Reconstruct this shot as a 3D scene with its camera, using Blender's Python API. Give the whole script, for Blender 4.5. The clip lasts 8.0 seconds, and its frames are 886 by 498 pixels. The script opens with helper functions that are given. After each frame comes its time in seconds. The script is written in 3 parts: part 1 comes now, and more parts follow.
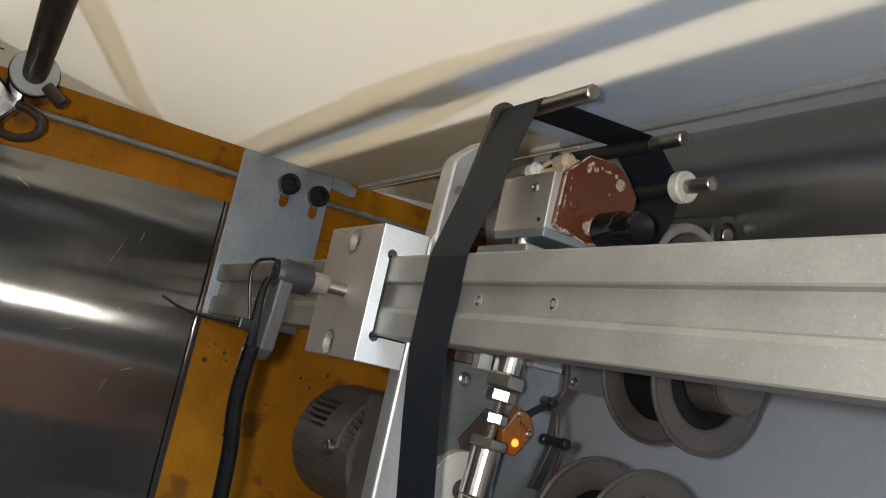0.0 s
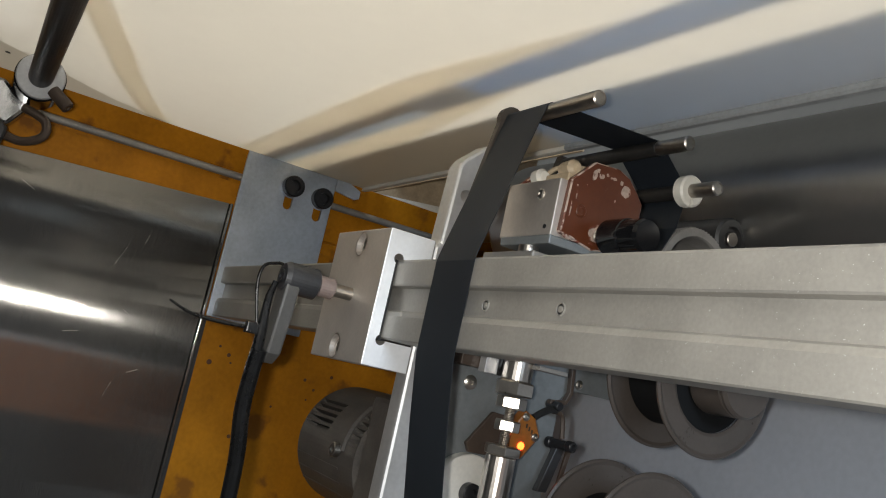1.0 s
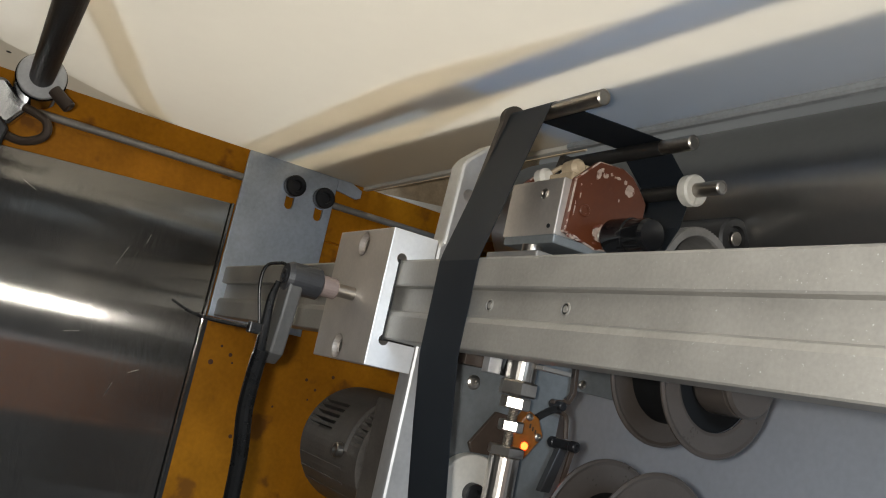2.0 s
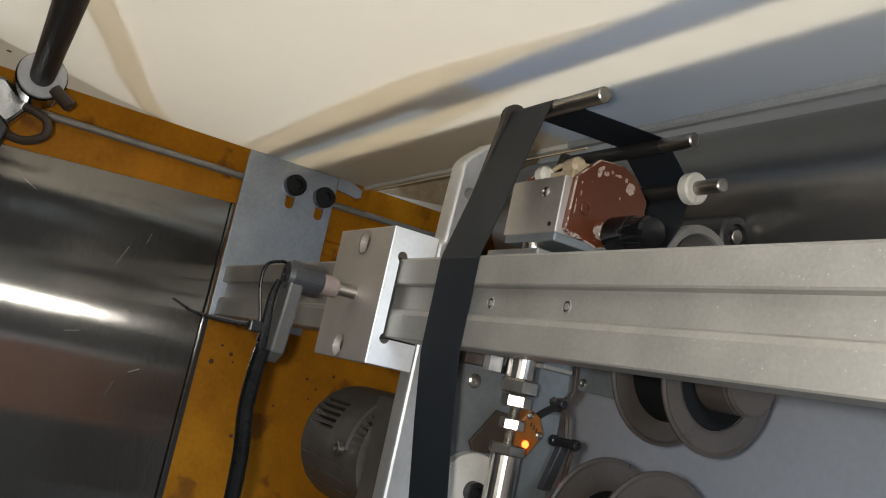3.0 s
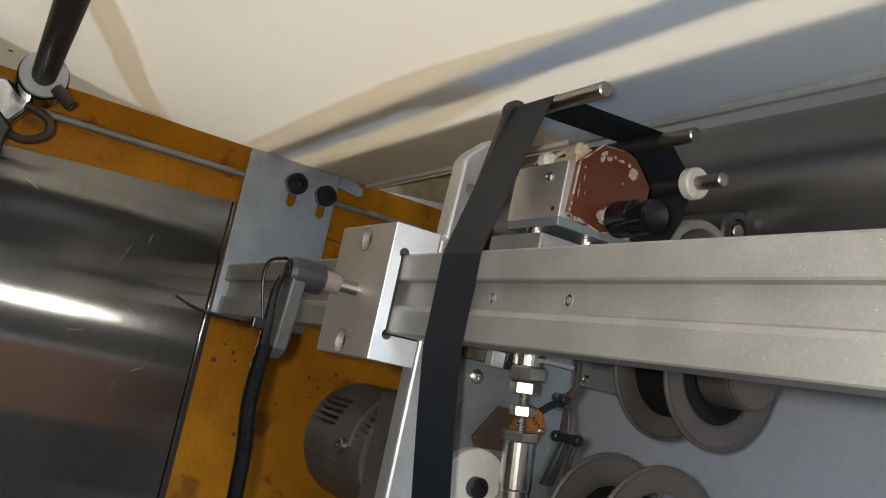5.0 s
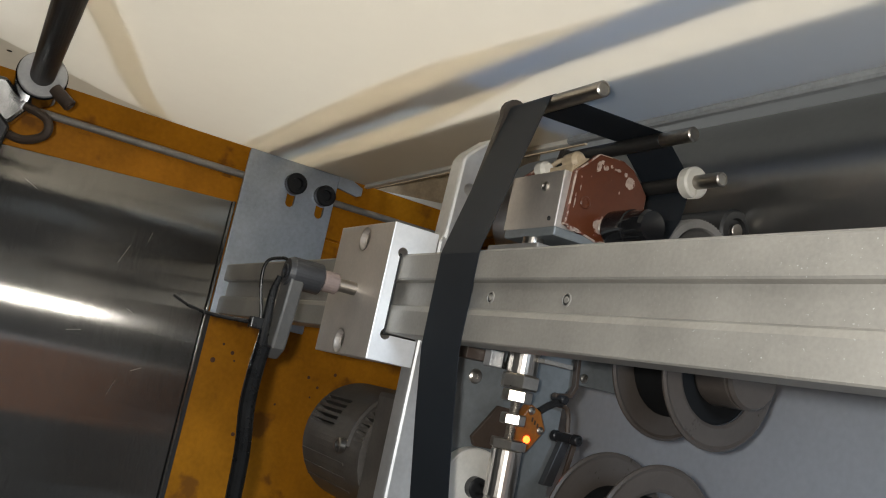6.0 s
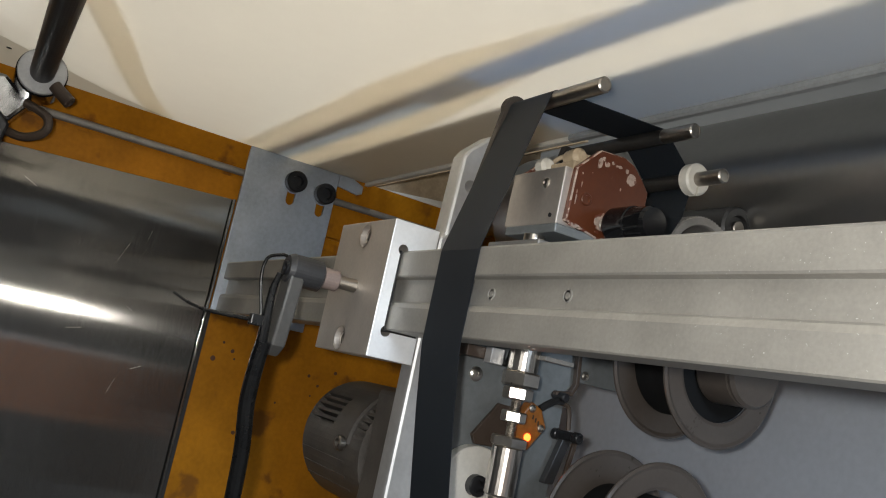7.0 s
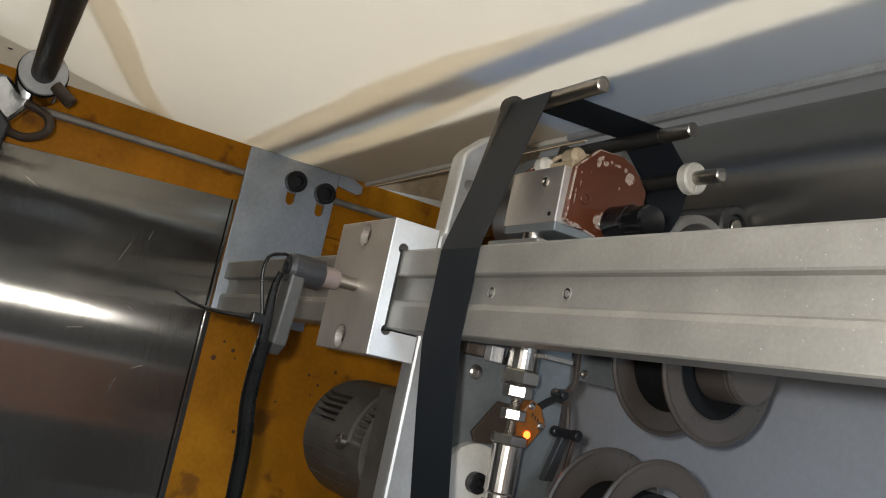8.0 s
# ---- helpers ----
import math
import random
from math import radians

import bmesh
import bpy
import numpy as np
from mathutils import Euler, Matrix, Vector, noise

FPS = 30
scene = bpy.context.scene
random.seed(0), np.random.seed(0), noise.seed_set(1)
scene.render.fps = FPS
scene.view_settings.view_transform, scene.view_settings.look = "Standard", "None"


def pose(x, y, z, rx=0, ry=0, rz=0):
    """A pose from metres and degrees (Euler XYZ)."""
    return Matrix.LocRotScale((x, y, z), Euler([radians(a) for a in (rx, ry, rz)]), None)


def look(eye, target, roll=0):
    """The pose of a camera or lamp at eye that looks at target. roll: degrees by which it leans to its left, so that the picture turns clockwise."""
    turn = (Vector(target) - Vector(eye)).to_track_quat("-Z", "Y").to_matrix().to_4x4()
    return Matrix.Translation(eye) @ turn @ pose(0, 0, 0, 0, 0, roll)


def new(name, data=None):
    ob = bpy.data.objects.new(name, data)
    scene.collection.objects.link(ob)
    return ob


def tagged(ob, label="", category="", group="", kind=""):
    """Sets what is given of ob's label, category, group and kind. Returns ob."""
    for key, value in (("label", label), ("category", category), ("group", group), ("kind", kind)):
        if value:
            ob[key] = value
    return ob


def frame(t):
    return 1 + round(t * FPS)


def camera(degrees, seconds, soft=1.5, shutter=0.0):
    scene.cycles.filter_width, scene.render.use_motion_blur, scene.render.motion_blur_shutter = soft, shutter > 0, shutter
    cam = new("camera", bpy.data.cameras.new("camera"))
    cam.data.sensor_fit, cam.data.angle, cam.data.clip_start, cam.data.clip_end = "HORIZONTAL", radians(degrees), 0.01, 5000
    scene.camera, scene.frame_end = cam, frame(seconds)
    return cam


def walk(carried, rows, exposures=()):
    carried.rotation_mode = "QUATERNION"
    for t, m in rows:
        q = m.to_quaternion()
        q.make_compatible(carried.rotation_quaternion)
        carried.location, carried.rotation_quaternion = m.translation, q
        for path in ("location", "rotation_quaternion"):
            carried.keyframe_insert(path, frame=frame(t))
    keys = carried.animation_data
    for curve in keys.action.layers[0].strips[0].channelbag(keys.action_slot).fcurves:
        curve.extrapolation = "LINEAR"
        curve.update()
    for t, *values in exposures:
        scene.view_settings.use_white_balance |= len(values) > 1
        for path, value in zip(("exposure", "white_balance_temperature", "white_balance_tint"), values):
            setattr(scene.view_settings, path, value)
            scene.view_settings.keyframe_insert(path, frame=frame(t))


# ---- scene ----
cam = camera(53.2, 8.0, soft=1.1)
PATH = [
    (0, (1.1059, -0.2825, 1.1839), (-0.6269, 0.6669, 1.4937), 12.58),
    (0.5, (1.1043, -0.2849, 1.1830), (-0.6284, 0.6641, 1.4948), 12.66),
    (1, (1.1062, -0.2890, 1.1860), (-0.6266, 0.6609, 1.4942), 12.55),
    (1.5, (1.1044, -0.2902, 1.1864), (-0.6284, 0.6603, 1.4928), 12.49),
    (3, (1.1025, -0.2902, 1.1845), (-0.6302, 0.6603, 1.4919), 12.42),
    (3.5, (1.1030, -0.2903, 1.1827), (-0.6302, 0.6584, 1.4928), 12.37),
    (4, (1.1012, -0.2899, 1.1808), (-0.6325, 0.6577, 1.4916), 12.29),
    (4.5, (1.1031, -0.2910, 1.1808), (-0.6304, 0.6576, 1.4894), 12.20),
    (6, (1.1037, -0.2887, 1.1809), (-0.6307, 0.6585, 1.4888), 12.11),
    (6.5, (1.1048, -0.2895, 1.1778), (-0.6277, 0.6600, 1.4894), 12.23),
    (7, (1.1017, -0.2872, 1.1789), (-0.6331, 0.6592, 1.4867), 12.15),
    (7.5, (1.1044, -0.2897, 1.1769), (-0.6285, 0.6595, 1.4870), 12.32),
    (8, (1.1050, -0.2896, 1.1771), (-0.6286, 0.6587, 1.4858), 12.05),
]
walk(cam, [(t, look(eye, target, roll)) for t, eye, target, roll in PATH])

# ---- light ----
world = bpy.data.worlds.new("workshop_air")
scene.world = world
world.use_nodes = True
world.node_tree.nodes["Background"].inputs["Color"].default_value = (0.55, 0.66, 0.85, 1)
world.node_tree.nodes["Background"].inputs["Strength"].default_value = 0.10

# the small torch beside the lens
torch = bpy.data.lights.new("torch", "POINT")
torch.energy, torch.color, torch.shadow_soft_size = 11.3, (0.985, 0.975, 0.935), 0.009
new("torch", torch).location = (1.095, -0.312, 1.186)

# cool daylight from the right, given an unseen workshop window
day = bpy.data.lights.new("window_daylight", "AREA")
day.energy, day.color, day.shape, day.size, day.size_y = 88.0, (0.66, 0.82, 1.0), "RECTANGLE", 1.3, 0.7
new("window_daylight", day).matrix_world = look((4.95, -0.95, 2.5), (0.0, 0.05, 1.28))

# unseen warm lamp added over the machine to light the hood sheet through
hood_lamp = bpy.data.lights.new("added_hood_lamp", "AREA")
hood_lamp.energy, hood_lamp.color, hood_lamp.shape, hood_lamp.size, hood_lamp.size_y = 9.7, (1.0, 0.96, 0.885), "RECTANGLE", 1.3, 0.5
hood_lamp.spread = radians(120)
new("added_hood_lamp", hood_lamp).matrix_world = look((0.60, -0.10, 2.3), (0.60, -0.099, 0.0))


# ---- materials ----
def mat(name, color, rough=0.5, metal=0.0, spec=0.5, vary=0.12, scale=40.0, bump=0.1, grain=300.0, dark=None, coat=0.0,
        stain=None, stain_at=0.62, stain_scale=12.0, stretch=(1, 1, 1), aniso=0.0, rough_var=0.08):
    """A surface with two scales of variation, stains and fine relief."""
    m = bpy.data.materials.new(name)
    m.use_nodes = True
    n, l = m.node_tree.nodes, m.node_tree.links
    p = n["Principled BSDF"]
    p.inputs["Metallic"].default_value = metal
    p.inputs["Specular IOR Level"].default_value = spec
    p.inputs["Coat Weight"].default_value = coat
    p.inputs["Coat Roughness"].default_value = 0.15
    p.inputs["Anisotropic"].default_value = aniso
    co = n.new("ShaderNodeTexCoord")
    mp = n.new("ShaderNodeMapping")
    mp.inputs["Scale"].default_value = stretch
    l.new(co.outputs["Object"], mp.inputs["Vector"])
    big, fine = n.new("ShaderNodeTexNoise"), n.new("ShaderNodeTexNoise")
    big.inputs["Scale"].default_value, big.inputs["Detail"].default_value = scale, 5
    fine.inputs["Scale"].default_value, fine.inputs["Detail"].default_value = grain, 3
    l.new(mp.outputs["Vector"], big.inputs["Vector"])
    l.new(mp.outputs["Vector"], fine.inputs["Vector"])
    ramp = n.new("ShaderNodeValToRGB")
    d = dark or tuple(c * (1 - 2 * vary) for c in color)
    e = tuple(min(1, c * (1 + vary)) for c in color)
    ramp.color_ramp.elements[0].color, ramp.color_ramp.elements[0].position = (*d, 1), 0.32
    ramp.color_ramp.elements[1].color, ramp.color_ramp.elements[1].position = (*e, 1), 0.68
    mix = n.new("ShaderNodeMix")
    mix.inputs["Factor"].default_value = 0.35
    l.new(big.outputs["Fac"], mix.inputs["A"])
    l.new(fine.outputs["Fac"], mix.inputs["B"])
    l.new(mix.outputs["Result"], ramp.inputs["Fac"])
    col = ramp.outputs["Color"]
    if stain:
        sn = n.new("ShaderNodeTexNoise")
        sn.inputs["Scale"].default_value, sn.inputs["Detail"].default_value = stain_scale, 8
        l.new(co.outputs["Object"], sn.inputs["Vector"])
        sr = n.new("ShaderNodeMapRange")
        sr.inputs["From Min"].default_value, sr.inputs["From Max"].default_value = stain_at, stain_at + 0.06
        l.new(sn.outputs["Fac"], sr.inputs["Value"])
        cm = n.new("ShaderNodeMix")
        cm.data_type = "RGBA"
        l.new(sr.outputs["Result"], cm.inputs["Factor"])
        l.new(col, cm.inputs[6])
        cm.inputs[7].default_value = (*stain, 1)
        col = cm.outputs[2]
    l.new(col, p.inputs["Base Color"])
    rr = n.new("ShaderNodeMapRange")
    rr.inputs["To Min"].default_value, rr.inputs["To Max"].default_value = max(0.02, rough - rough_var), min(1, rough + rough_var)
    l.new(mix.outputs["Result"], rr.inputs["Value"])
    l.new(rr.outputs["Result"], p.inputs["Roughness"])
    bp = n.new("ShaderNodeBump")
    bp.inputs["Strength"].default_value, bp.inputs["Distance"].default_value = bump, 0.001
    l.new(fine.outputs["Fac"], bp.inputs["Height"])
    l.new(bp.outputs["Normal"], p.inputs["Normal"])
    return m


def lamp_mat(name, color, strength):
    m = bpy.data.materials.new(name)
    m.use_nodes = True
    p = m.node_tree.nodes["Principled BSDF"]
    p.inputs["Base Color"].default_value = (*color, 1)
    p.inputs["Emission Color"].default_value = (*color, 1)
    p.inputs["Emission Strength"].default_value = strength
    return m


def translucent(m, color, share):
    """Lets part of the light through a sheet."""
    n, l = m.node_tree.nodes, m.node_tree.links
    t, mx = n.new("ShaderNodeBsdfTranslucent"), n.new("ShaderNodeMixShader")
    t.inputs["Color"].default_value = (*color, 1)
    mx.inputs["Fac"].default_value = share
    out = n["Material Output"]
    l.new(n["Principled BSDF"].outputs["BSDF"], mx.inputs[1])
    l.new(t.outputs["BSDF"], mx.inputs[2])
    l.new(mx.outputs["Shader"], out.inputs["Surface"])
    return m


YELLOW = mat("yellow_enamel", (0.42, 0.164, 0.007), 0.50, vary=0.13, scale=16, grain=180, bump=0.06, spec=0.12, stain=(0.21, 0.080, 0.010), stain_at=0.58, stain_scale=17)
HOODW = mat("cream_plastic_sheet", (0.72, 0.70, 0.66), 0.24, vary=0.03, scale=6, grain=60, bump=0.03, spec=0.8, rough_var=0.05)
BLUEPL = translucent(mat("blue_grey_tint", (0.26, 0.31, 0.40), 0.4, vary=0.04, scale=5, bump=0.03), (0.45, 0.57, 0.78), 0.82)
HOODW = translucent(HOODW, (0.85, 0.82, 0.758), 0.62)
STAINLESS = mat("brushed_stainless", (0.215, 0.204, 0.184), 0.085, metal=0.92, vary=0.035, scale=5, grain=70, bump=0.14, coat=0.22, stretch=(1, 70, 0.4), aniso=1.0, rough_var=0.02)
STAINLESS.node_tree.nodes["Principled BSDF"].inputs["Coat Roughness"].default_value = 0.42
ZINC = mat("zinc_plated_steel", (0.455, 0.505, 0.57), 0.42, metal=0.76, vary=0.12, scale=16, grain=240, bump=0.05)
ALU = mat("milled_aluminium", (0.60, 0.60, 0.60), 0.38, metal=0.6, vary=0.05, scale=30, grain=320, bump=0.08)
BEAMALU = mat("dusty_anodised_aluminium", (0.355, 0.340, 0.310), 0.50, metal=0.45, vary=0.09, scale=28, grain=420, bump=0.14, stain=(0.72, 0.72, 0.70), stain_at=0.685, stain_scale=620)
STEEL = mat("bright_steel", (0.66, 0.615, 0.555), 0.30, metal=1.0, vary=0.06, scale=60, grain=400, bump=0.05)
PIN = mat("ground_steel_pin", (0.40, 0.37, 0.33), 0.34, metal=1.0, vary=0.10, scale=70, grain=300, bump=0.06)
BLACKOX = mat("black_oxide_steel", (0.030, 0.030, 0.032), 0.38, metal=0.5, vary=0.2, scale=60, bump=0.08)
RIBBON = mat("black_foil_ribbon", (0.0125, 0.0160, 0.0210), 0.54, vary=0.10, scale=10, grain=120, bump=0.02, spec=0.3)
RUBBER = mat("black_rubber", (0.016, 0.015, 0.014), 0.50, vary=0.2, scale=60, bump=0.1)
GLOSSBLACK = mat("black_bakelite", (0.006, 0.006, 0.0065), 0.10, vary=0.1, scale=60, bump=0.02, spec=0.35, rough_var=0.03)
MOTORBLK = mat("black_cast_housing", (0.088, 0.077, 0.066), 0.48, vary=0.18, scale=50, grain=420, bump=0.15)
REDBROWN = mat("red_brown_paint_chipped", (0.090, 0.024, 0.008), 0.36, vary=0.10, scale=40, grain=240, bump=0.10, stain=(0.40, 0.30, 0.24), stain_at=0.70, stain_scale=95)
WORN = mat("worn_primer_edge", (0.40, 0.31, 0.26), 0.5, vary=0.2, scale=200, grain=500, bump=0.1, stain=(0.12, 0.035, 0.02), stain_at=0.52, stain_scale=160)
HUBDK = mat("dark_lever_hub", (0.034, 0.034, 0.036), 0.42, vary=0.12, scale=60, grain=420, bump=0.15)
PINKPL = mat("pinkish_grey_collar", (0.23, 0.175, 0.155), 0.5, vary=0.08, scale=60)
PALEBLUE = translucent(mat("pale_blue_tint", (0.5, 0.56, 0.66), 0.4, vary=0.04, scale=6), (0.62, 0.70, 0.80), 0.9)
TANSTRIP = translucent(mat("tan_translucent_strip", (0.45, 0.38, 0.28), 0.7, vary=0.1, scale=60), (0.97, 0.92, 0.83), 0.95)
PALEGREY = translucent(mat("pale_grey_strip", (0.46, 0.43, 0.37), 0.5, vary=0.06, scale=30), (0.68, 0.64, 0.57), 0.6)
GREYPL = translucent(mat("grey_plastic_cover", (0.30, 0.30, 0.29), 0.4, vary=0.05, scale=6), (0.44, 0.40, 0.34), 0.8)
DARKPL = translucent(mat("dark_grey_plastic", (0.2, 0.205, 0.2), 0.4, vary=0.05, scale=6), (0.37, 0.38, 0.385), 0.8)
CLAMPG = mat("grey_zinc_casting", (0.38, 0.385, 0.39), 0.5, metal=0.25, vary=0.1, scale=50)
DULLROD = mat("dull_grey_steel", (0.27, 0.255, 0.235), 0.55, metal=0.4, vary=0.1, scale=60)
WHITEPL = mat("white_nylon", (0.66, 0.63, 0.56), 0.42, vary=0.06, scale=50, bump=0.05)
TAN = mat("tan_ceramic", (0.42, 0.33, 0.22), 0.55, vary=0.15, scale=60, bump=0.1)
SPOOLG = mat("grey_brown_plastic", (0.078, 0.065, 0.056), 0.30, vary=0.08, scale=30, bump=0.05)
BLUEGREY = mat("blue_grey_paint", (0.385, 0.415, 0.465), 0.42, vary=0.07, scale=5, grain=140, bump=0.05)
DARKGREY = mat("grey_steel_drum", (0.40, 0.39, 0.37), 0.36, metal=0.97, vary=0.04, scale=9, grain=140, bump=0.02, rough_var=0.02)
LEVERG = mat("grey_cast_lever", (0.078, 0.075, 0.070), 0.50, vary=0.10, scale=60, grain=420, bump=0.2)
AMBER = mat("amber_sensor_case", (0.27, 0.095, 0.014), 0.32, vary=0.15, scale=70, bump=0.06)
BROWN = mat("brown_bracket_paint", (0.058, 0.040, 0.029), 0.45, vary=0.12, scale=60, bump=0.1)
DARK = mat("dark_marking", (0.03, 0.02, 0.015), 0.5, vary=0.1)
WALLP = mat("workshop_plaster", (0.10, 0.10, 0.105), 0.8, vary=0.08, scale=3, bump=0.1)
FLOORM = mat("workshop_concrete", (0.14, 0.13, 0.125), 0.7, vary=0.15, scale=4, bump=0.15)
LED = lamp_mat("orange_led", (1.0, 0.085, 0.012), 9.0)
BLOCKALU = mat("milled_block_aluminium", (0.70, 0.65, 0.60), 0.60, metal=0.96, vary=0.06, scale=30, grain=320, bump=0.10)
CABLE = mat("glossy_black_cable", (0.007, 0.007, 0.007), 0.28, vary=0.2, scale=60, bump=0.08)
POLISHED = mat("polished_clamp_steel", (0.30, 0.30, 0.295), 0.20, metal=0.95, vary=0.12, scale=60, grain=200, bump=0.12)


# translucent tints for the bands added above the hood sheet
COVERBL = translucent(mat("slate_blue_tint", (0.20, 0.235, 0.30), 0.35, vary=0.08, scale=5, bump=0.03), (0.38, 0.475, 0.63), 0.8)
BROWNPL = translucent(mat("brown_grey_tint", (0.24, 0.215, 0.19), 0.4, vary=0.06, scale=8), (0.40, 0.35, 0.31), 0.8)
MIDPL = translucent(mat("mid_grey_tint", (0.24, 0.25, 0.27), 0.4, vary=0.06, scale=8), (0.42, 0.43, 0.47), 0.8)
LIPGREY = mat("grey_rubber_lip", (0.27, 0.28, 0.28), 0.45, vary=0.14, scale=24, bump=0.08)
LIPEDGE = mat("grey_lip_bead", (0.42, 0.42, 0.41), 0.45, vary=0.10, scale=24, bump=0.06)
FACEZ = mat("dull_grey_plate_metal", (0.21, 0.225, 0.23), 0.45, metal=0.35, vary=0.12, scale=18, grain=200, bump=0.08)
ARMG = mat("brown_grey_bracket_arm", (0.060, 0.051, 0.043), 0.5, metal=0.3, vary=0.12, scale=50, bump=0.08)
ROLLBLK = mat("wound_foil_edge", (0.010, 0.0105, 0.011), 0.62, vary=0.15, scale=10, grain=260, bump=0.06, spec=0.12, stretch=(6, 1, 1))
DISCZ = mat("pale_turned_disc", (0.80, 0.77, 0.70), 0.5, metal=0.3, vary=0.06, scale=30, grain=320, bump=0.05)
CARZ = mat("neutral_zinc_plate", (0.62, 0.62, 0.615), 0.45, metal=0.70, vary=0.08, scale=22, grain=240, bump=0.05)
# lit copy of the block aluminium, brighter for its +x end faces
LITALU = mat("lit_block_aluminium", (0.93, 0.94, 0.95), 0.50, metal=0.40, vary=0.04, scale=30, grain=320, bump=0.08)

# the beam's dust lies thickest towards its free end
bn, bl = BEAMALU.node_tree.nodes, BEAMALU.node_tree.links
specks = [k for k in bn if k.bl_idname == "ShaderNodeMix" and k.data_type == "RGBA"][0]
where, split_x, along, times = bn.new("ShaderNodeTexCoord"), bn.new("ShaderNodeSeparateXYZ"), bn.new("ShaderNodeMapRange"), bn.new("ShaderNodeMath")
times.operation = "MULTIPLY"
along.inputs["From Min"].default_value, along.inputs["From Max"].default_value, along.inputs["To Min"].default_value = 0.70, 0.92, 0.10
bl.new(where.outputs["Object"], split_x.inputs["Vector"])
bl.new(split_x.outputs["X"], along.inputs["Value"])
bl.new(specks.inputs["Factor"].links[0].from_socket, times.inputs[0])
bl.new(along.outputs["Result"], times.inputs[1])
bl.new(times.outputs["Value"], specks.inputs["Factor"])


# ---- building helpers ----
def link(name, bm, material, parent=None, label="", smooth=True):
    me = bpy.data.meshes.new(name)
    bmesh.ops.recalc_face_normals(bm, faces=bm.faces)
    for f in bm.faces:
        f.smooth = smooth
    if smooth:
        for e in bm.edges:
            if len(e.link_faces) == 2 and e.calc_face_angle(0) > radians(10):
                e.smooth = False
    bm.to_mesh(me)
    bm.free()
    me.materials.append(material)
    ob = new(name, me)
    if parent:
        ob.parent = parent
    if label:
        tagged(ob, label)
    return ob


def part(name, bm, material, parent, label=""):
    return link(name, bm, material, parent, label)


def thing(name, label, category, group="", at=(0, 0, 0), kind=""):
    ob = new(name)
    ob.location = at
    ob.empty_display_size = 0.01
    return tagged(ob, label, category, group, kind)


def box(x0, x1, y0, y1, z0, z1, bevel=0.0, seg=2, bm=None):
    one = bmesh.new()
    bmesh.ops.create_cube(one, size=1)
    for v in one.verts:
        v.co = ((x0 + x1) / 2 + v.co.x * (x1 - x0), (y0 + y1) / 2 + v.co.y * (y1 - y0), (z0 + z1) / 2 + v.co.z * (z1 - z0))
    if bevel:
        bmesh.ops.bevel(one, geom=one.edges[:], offset=bevel, segments=seg, profile=0.5, affect="EDGES")
    return join(bm, one)


def join(bm, one):
    if bm is None:
        return one
    me = bpy.data.meshes.new("tmp")
    one.to_mesh(me)
    one.free()
    bm.from_mesh(me)
    bpy.data.meshes.remove(me)
    return bm


def turn_to(axis):
    return Vector((0, 0, 1)).rotation_difference(Vector(axis)).to_matrix().to_4x4()


def lathe(profile, base, axis, seg=32, bm=None, hexa=0):
    """profile: (radius, height) pairs along axis from base; hexa: number of sides for nuts."""
    one = bmesh.new()
    n = hexa or seg
    rings = []
    for r, h in profile:
        rings.append([one.verts.new((r * math.cos(2 * math.pi * i / n), r * math.sin(2 * math.pi * i / n), h)) for i in range(n)])
    for a, b in zip(rings, rings[1:]):
        for i in range(n):
            one.faces.new((a[i], a[(i + 1) % n], b[(i + 1) % n], b[i]))
    closed = profile[0] == profile[-1]
    if profile[0][0] > 0 and not closed:
        one.faces.new(rings[0][::-1])
    if profile[-1][0] > 0 and not closed:
        one.faces.new(rings[-1])
    bmesh.ops.remove_doubles(one, verts=one.verts, dist=1e-7)
    one.transform(Matrix.Translation(base) @ turn_to(axis))
    return join(bm, one)


def rod(a, b, r, seg=24, bevel=0.0, bm=None, r2=None):
    a, b = Vector(a), Vector(b)
    h = (b - a).length
    r2 = r if r2 is None else r2
    if bevel:
        prof = [(r - bevel, 0), (r, bevel), (r2, h - bevel), (r2 - bevel, h)]
    else:
        prof = [(r, 0), (r2, h)]
    return lathe(prof, a, b - a, seg, bm)


def nut(base, axis, across, h, bm=None, spin=23.5):
    r = across / math.sqrt(3)
    one = lathe([(r * 0.93, 0), (r, h * 0.12), (r, h * 0.88), (r * 0.93, h)], base, axis, hexa=6)
    one.transform(Matrix.Translation(base) @ Matrix.Rotation(radians(spin), 4, Vector((0, 0, 1))) @ Matrix.Translation(-Vector(base)))
    return join(bm, one)


def thread(a, b, r, pitch=0.00125, bm=None):
    a, b = Vector(a), Vector(b)
    h = (b - a).length
    prof, k = [], int(h / pitch)
    for i in range(k):
        prof += [(r, i * pitch), (r * 0.86, (i + 0.5) * pitch)]
    prof.append((r, h))
    return lathe(prof, a, b - a, 20, bm)


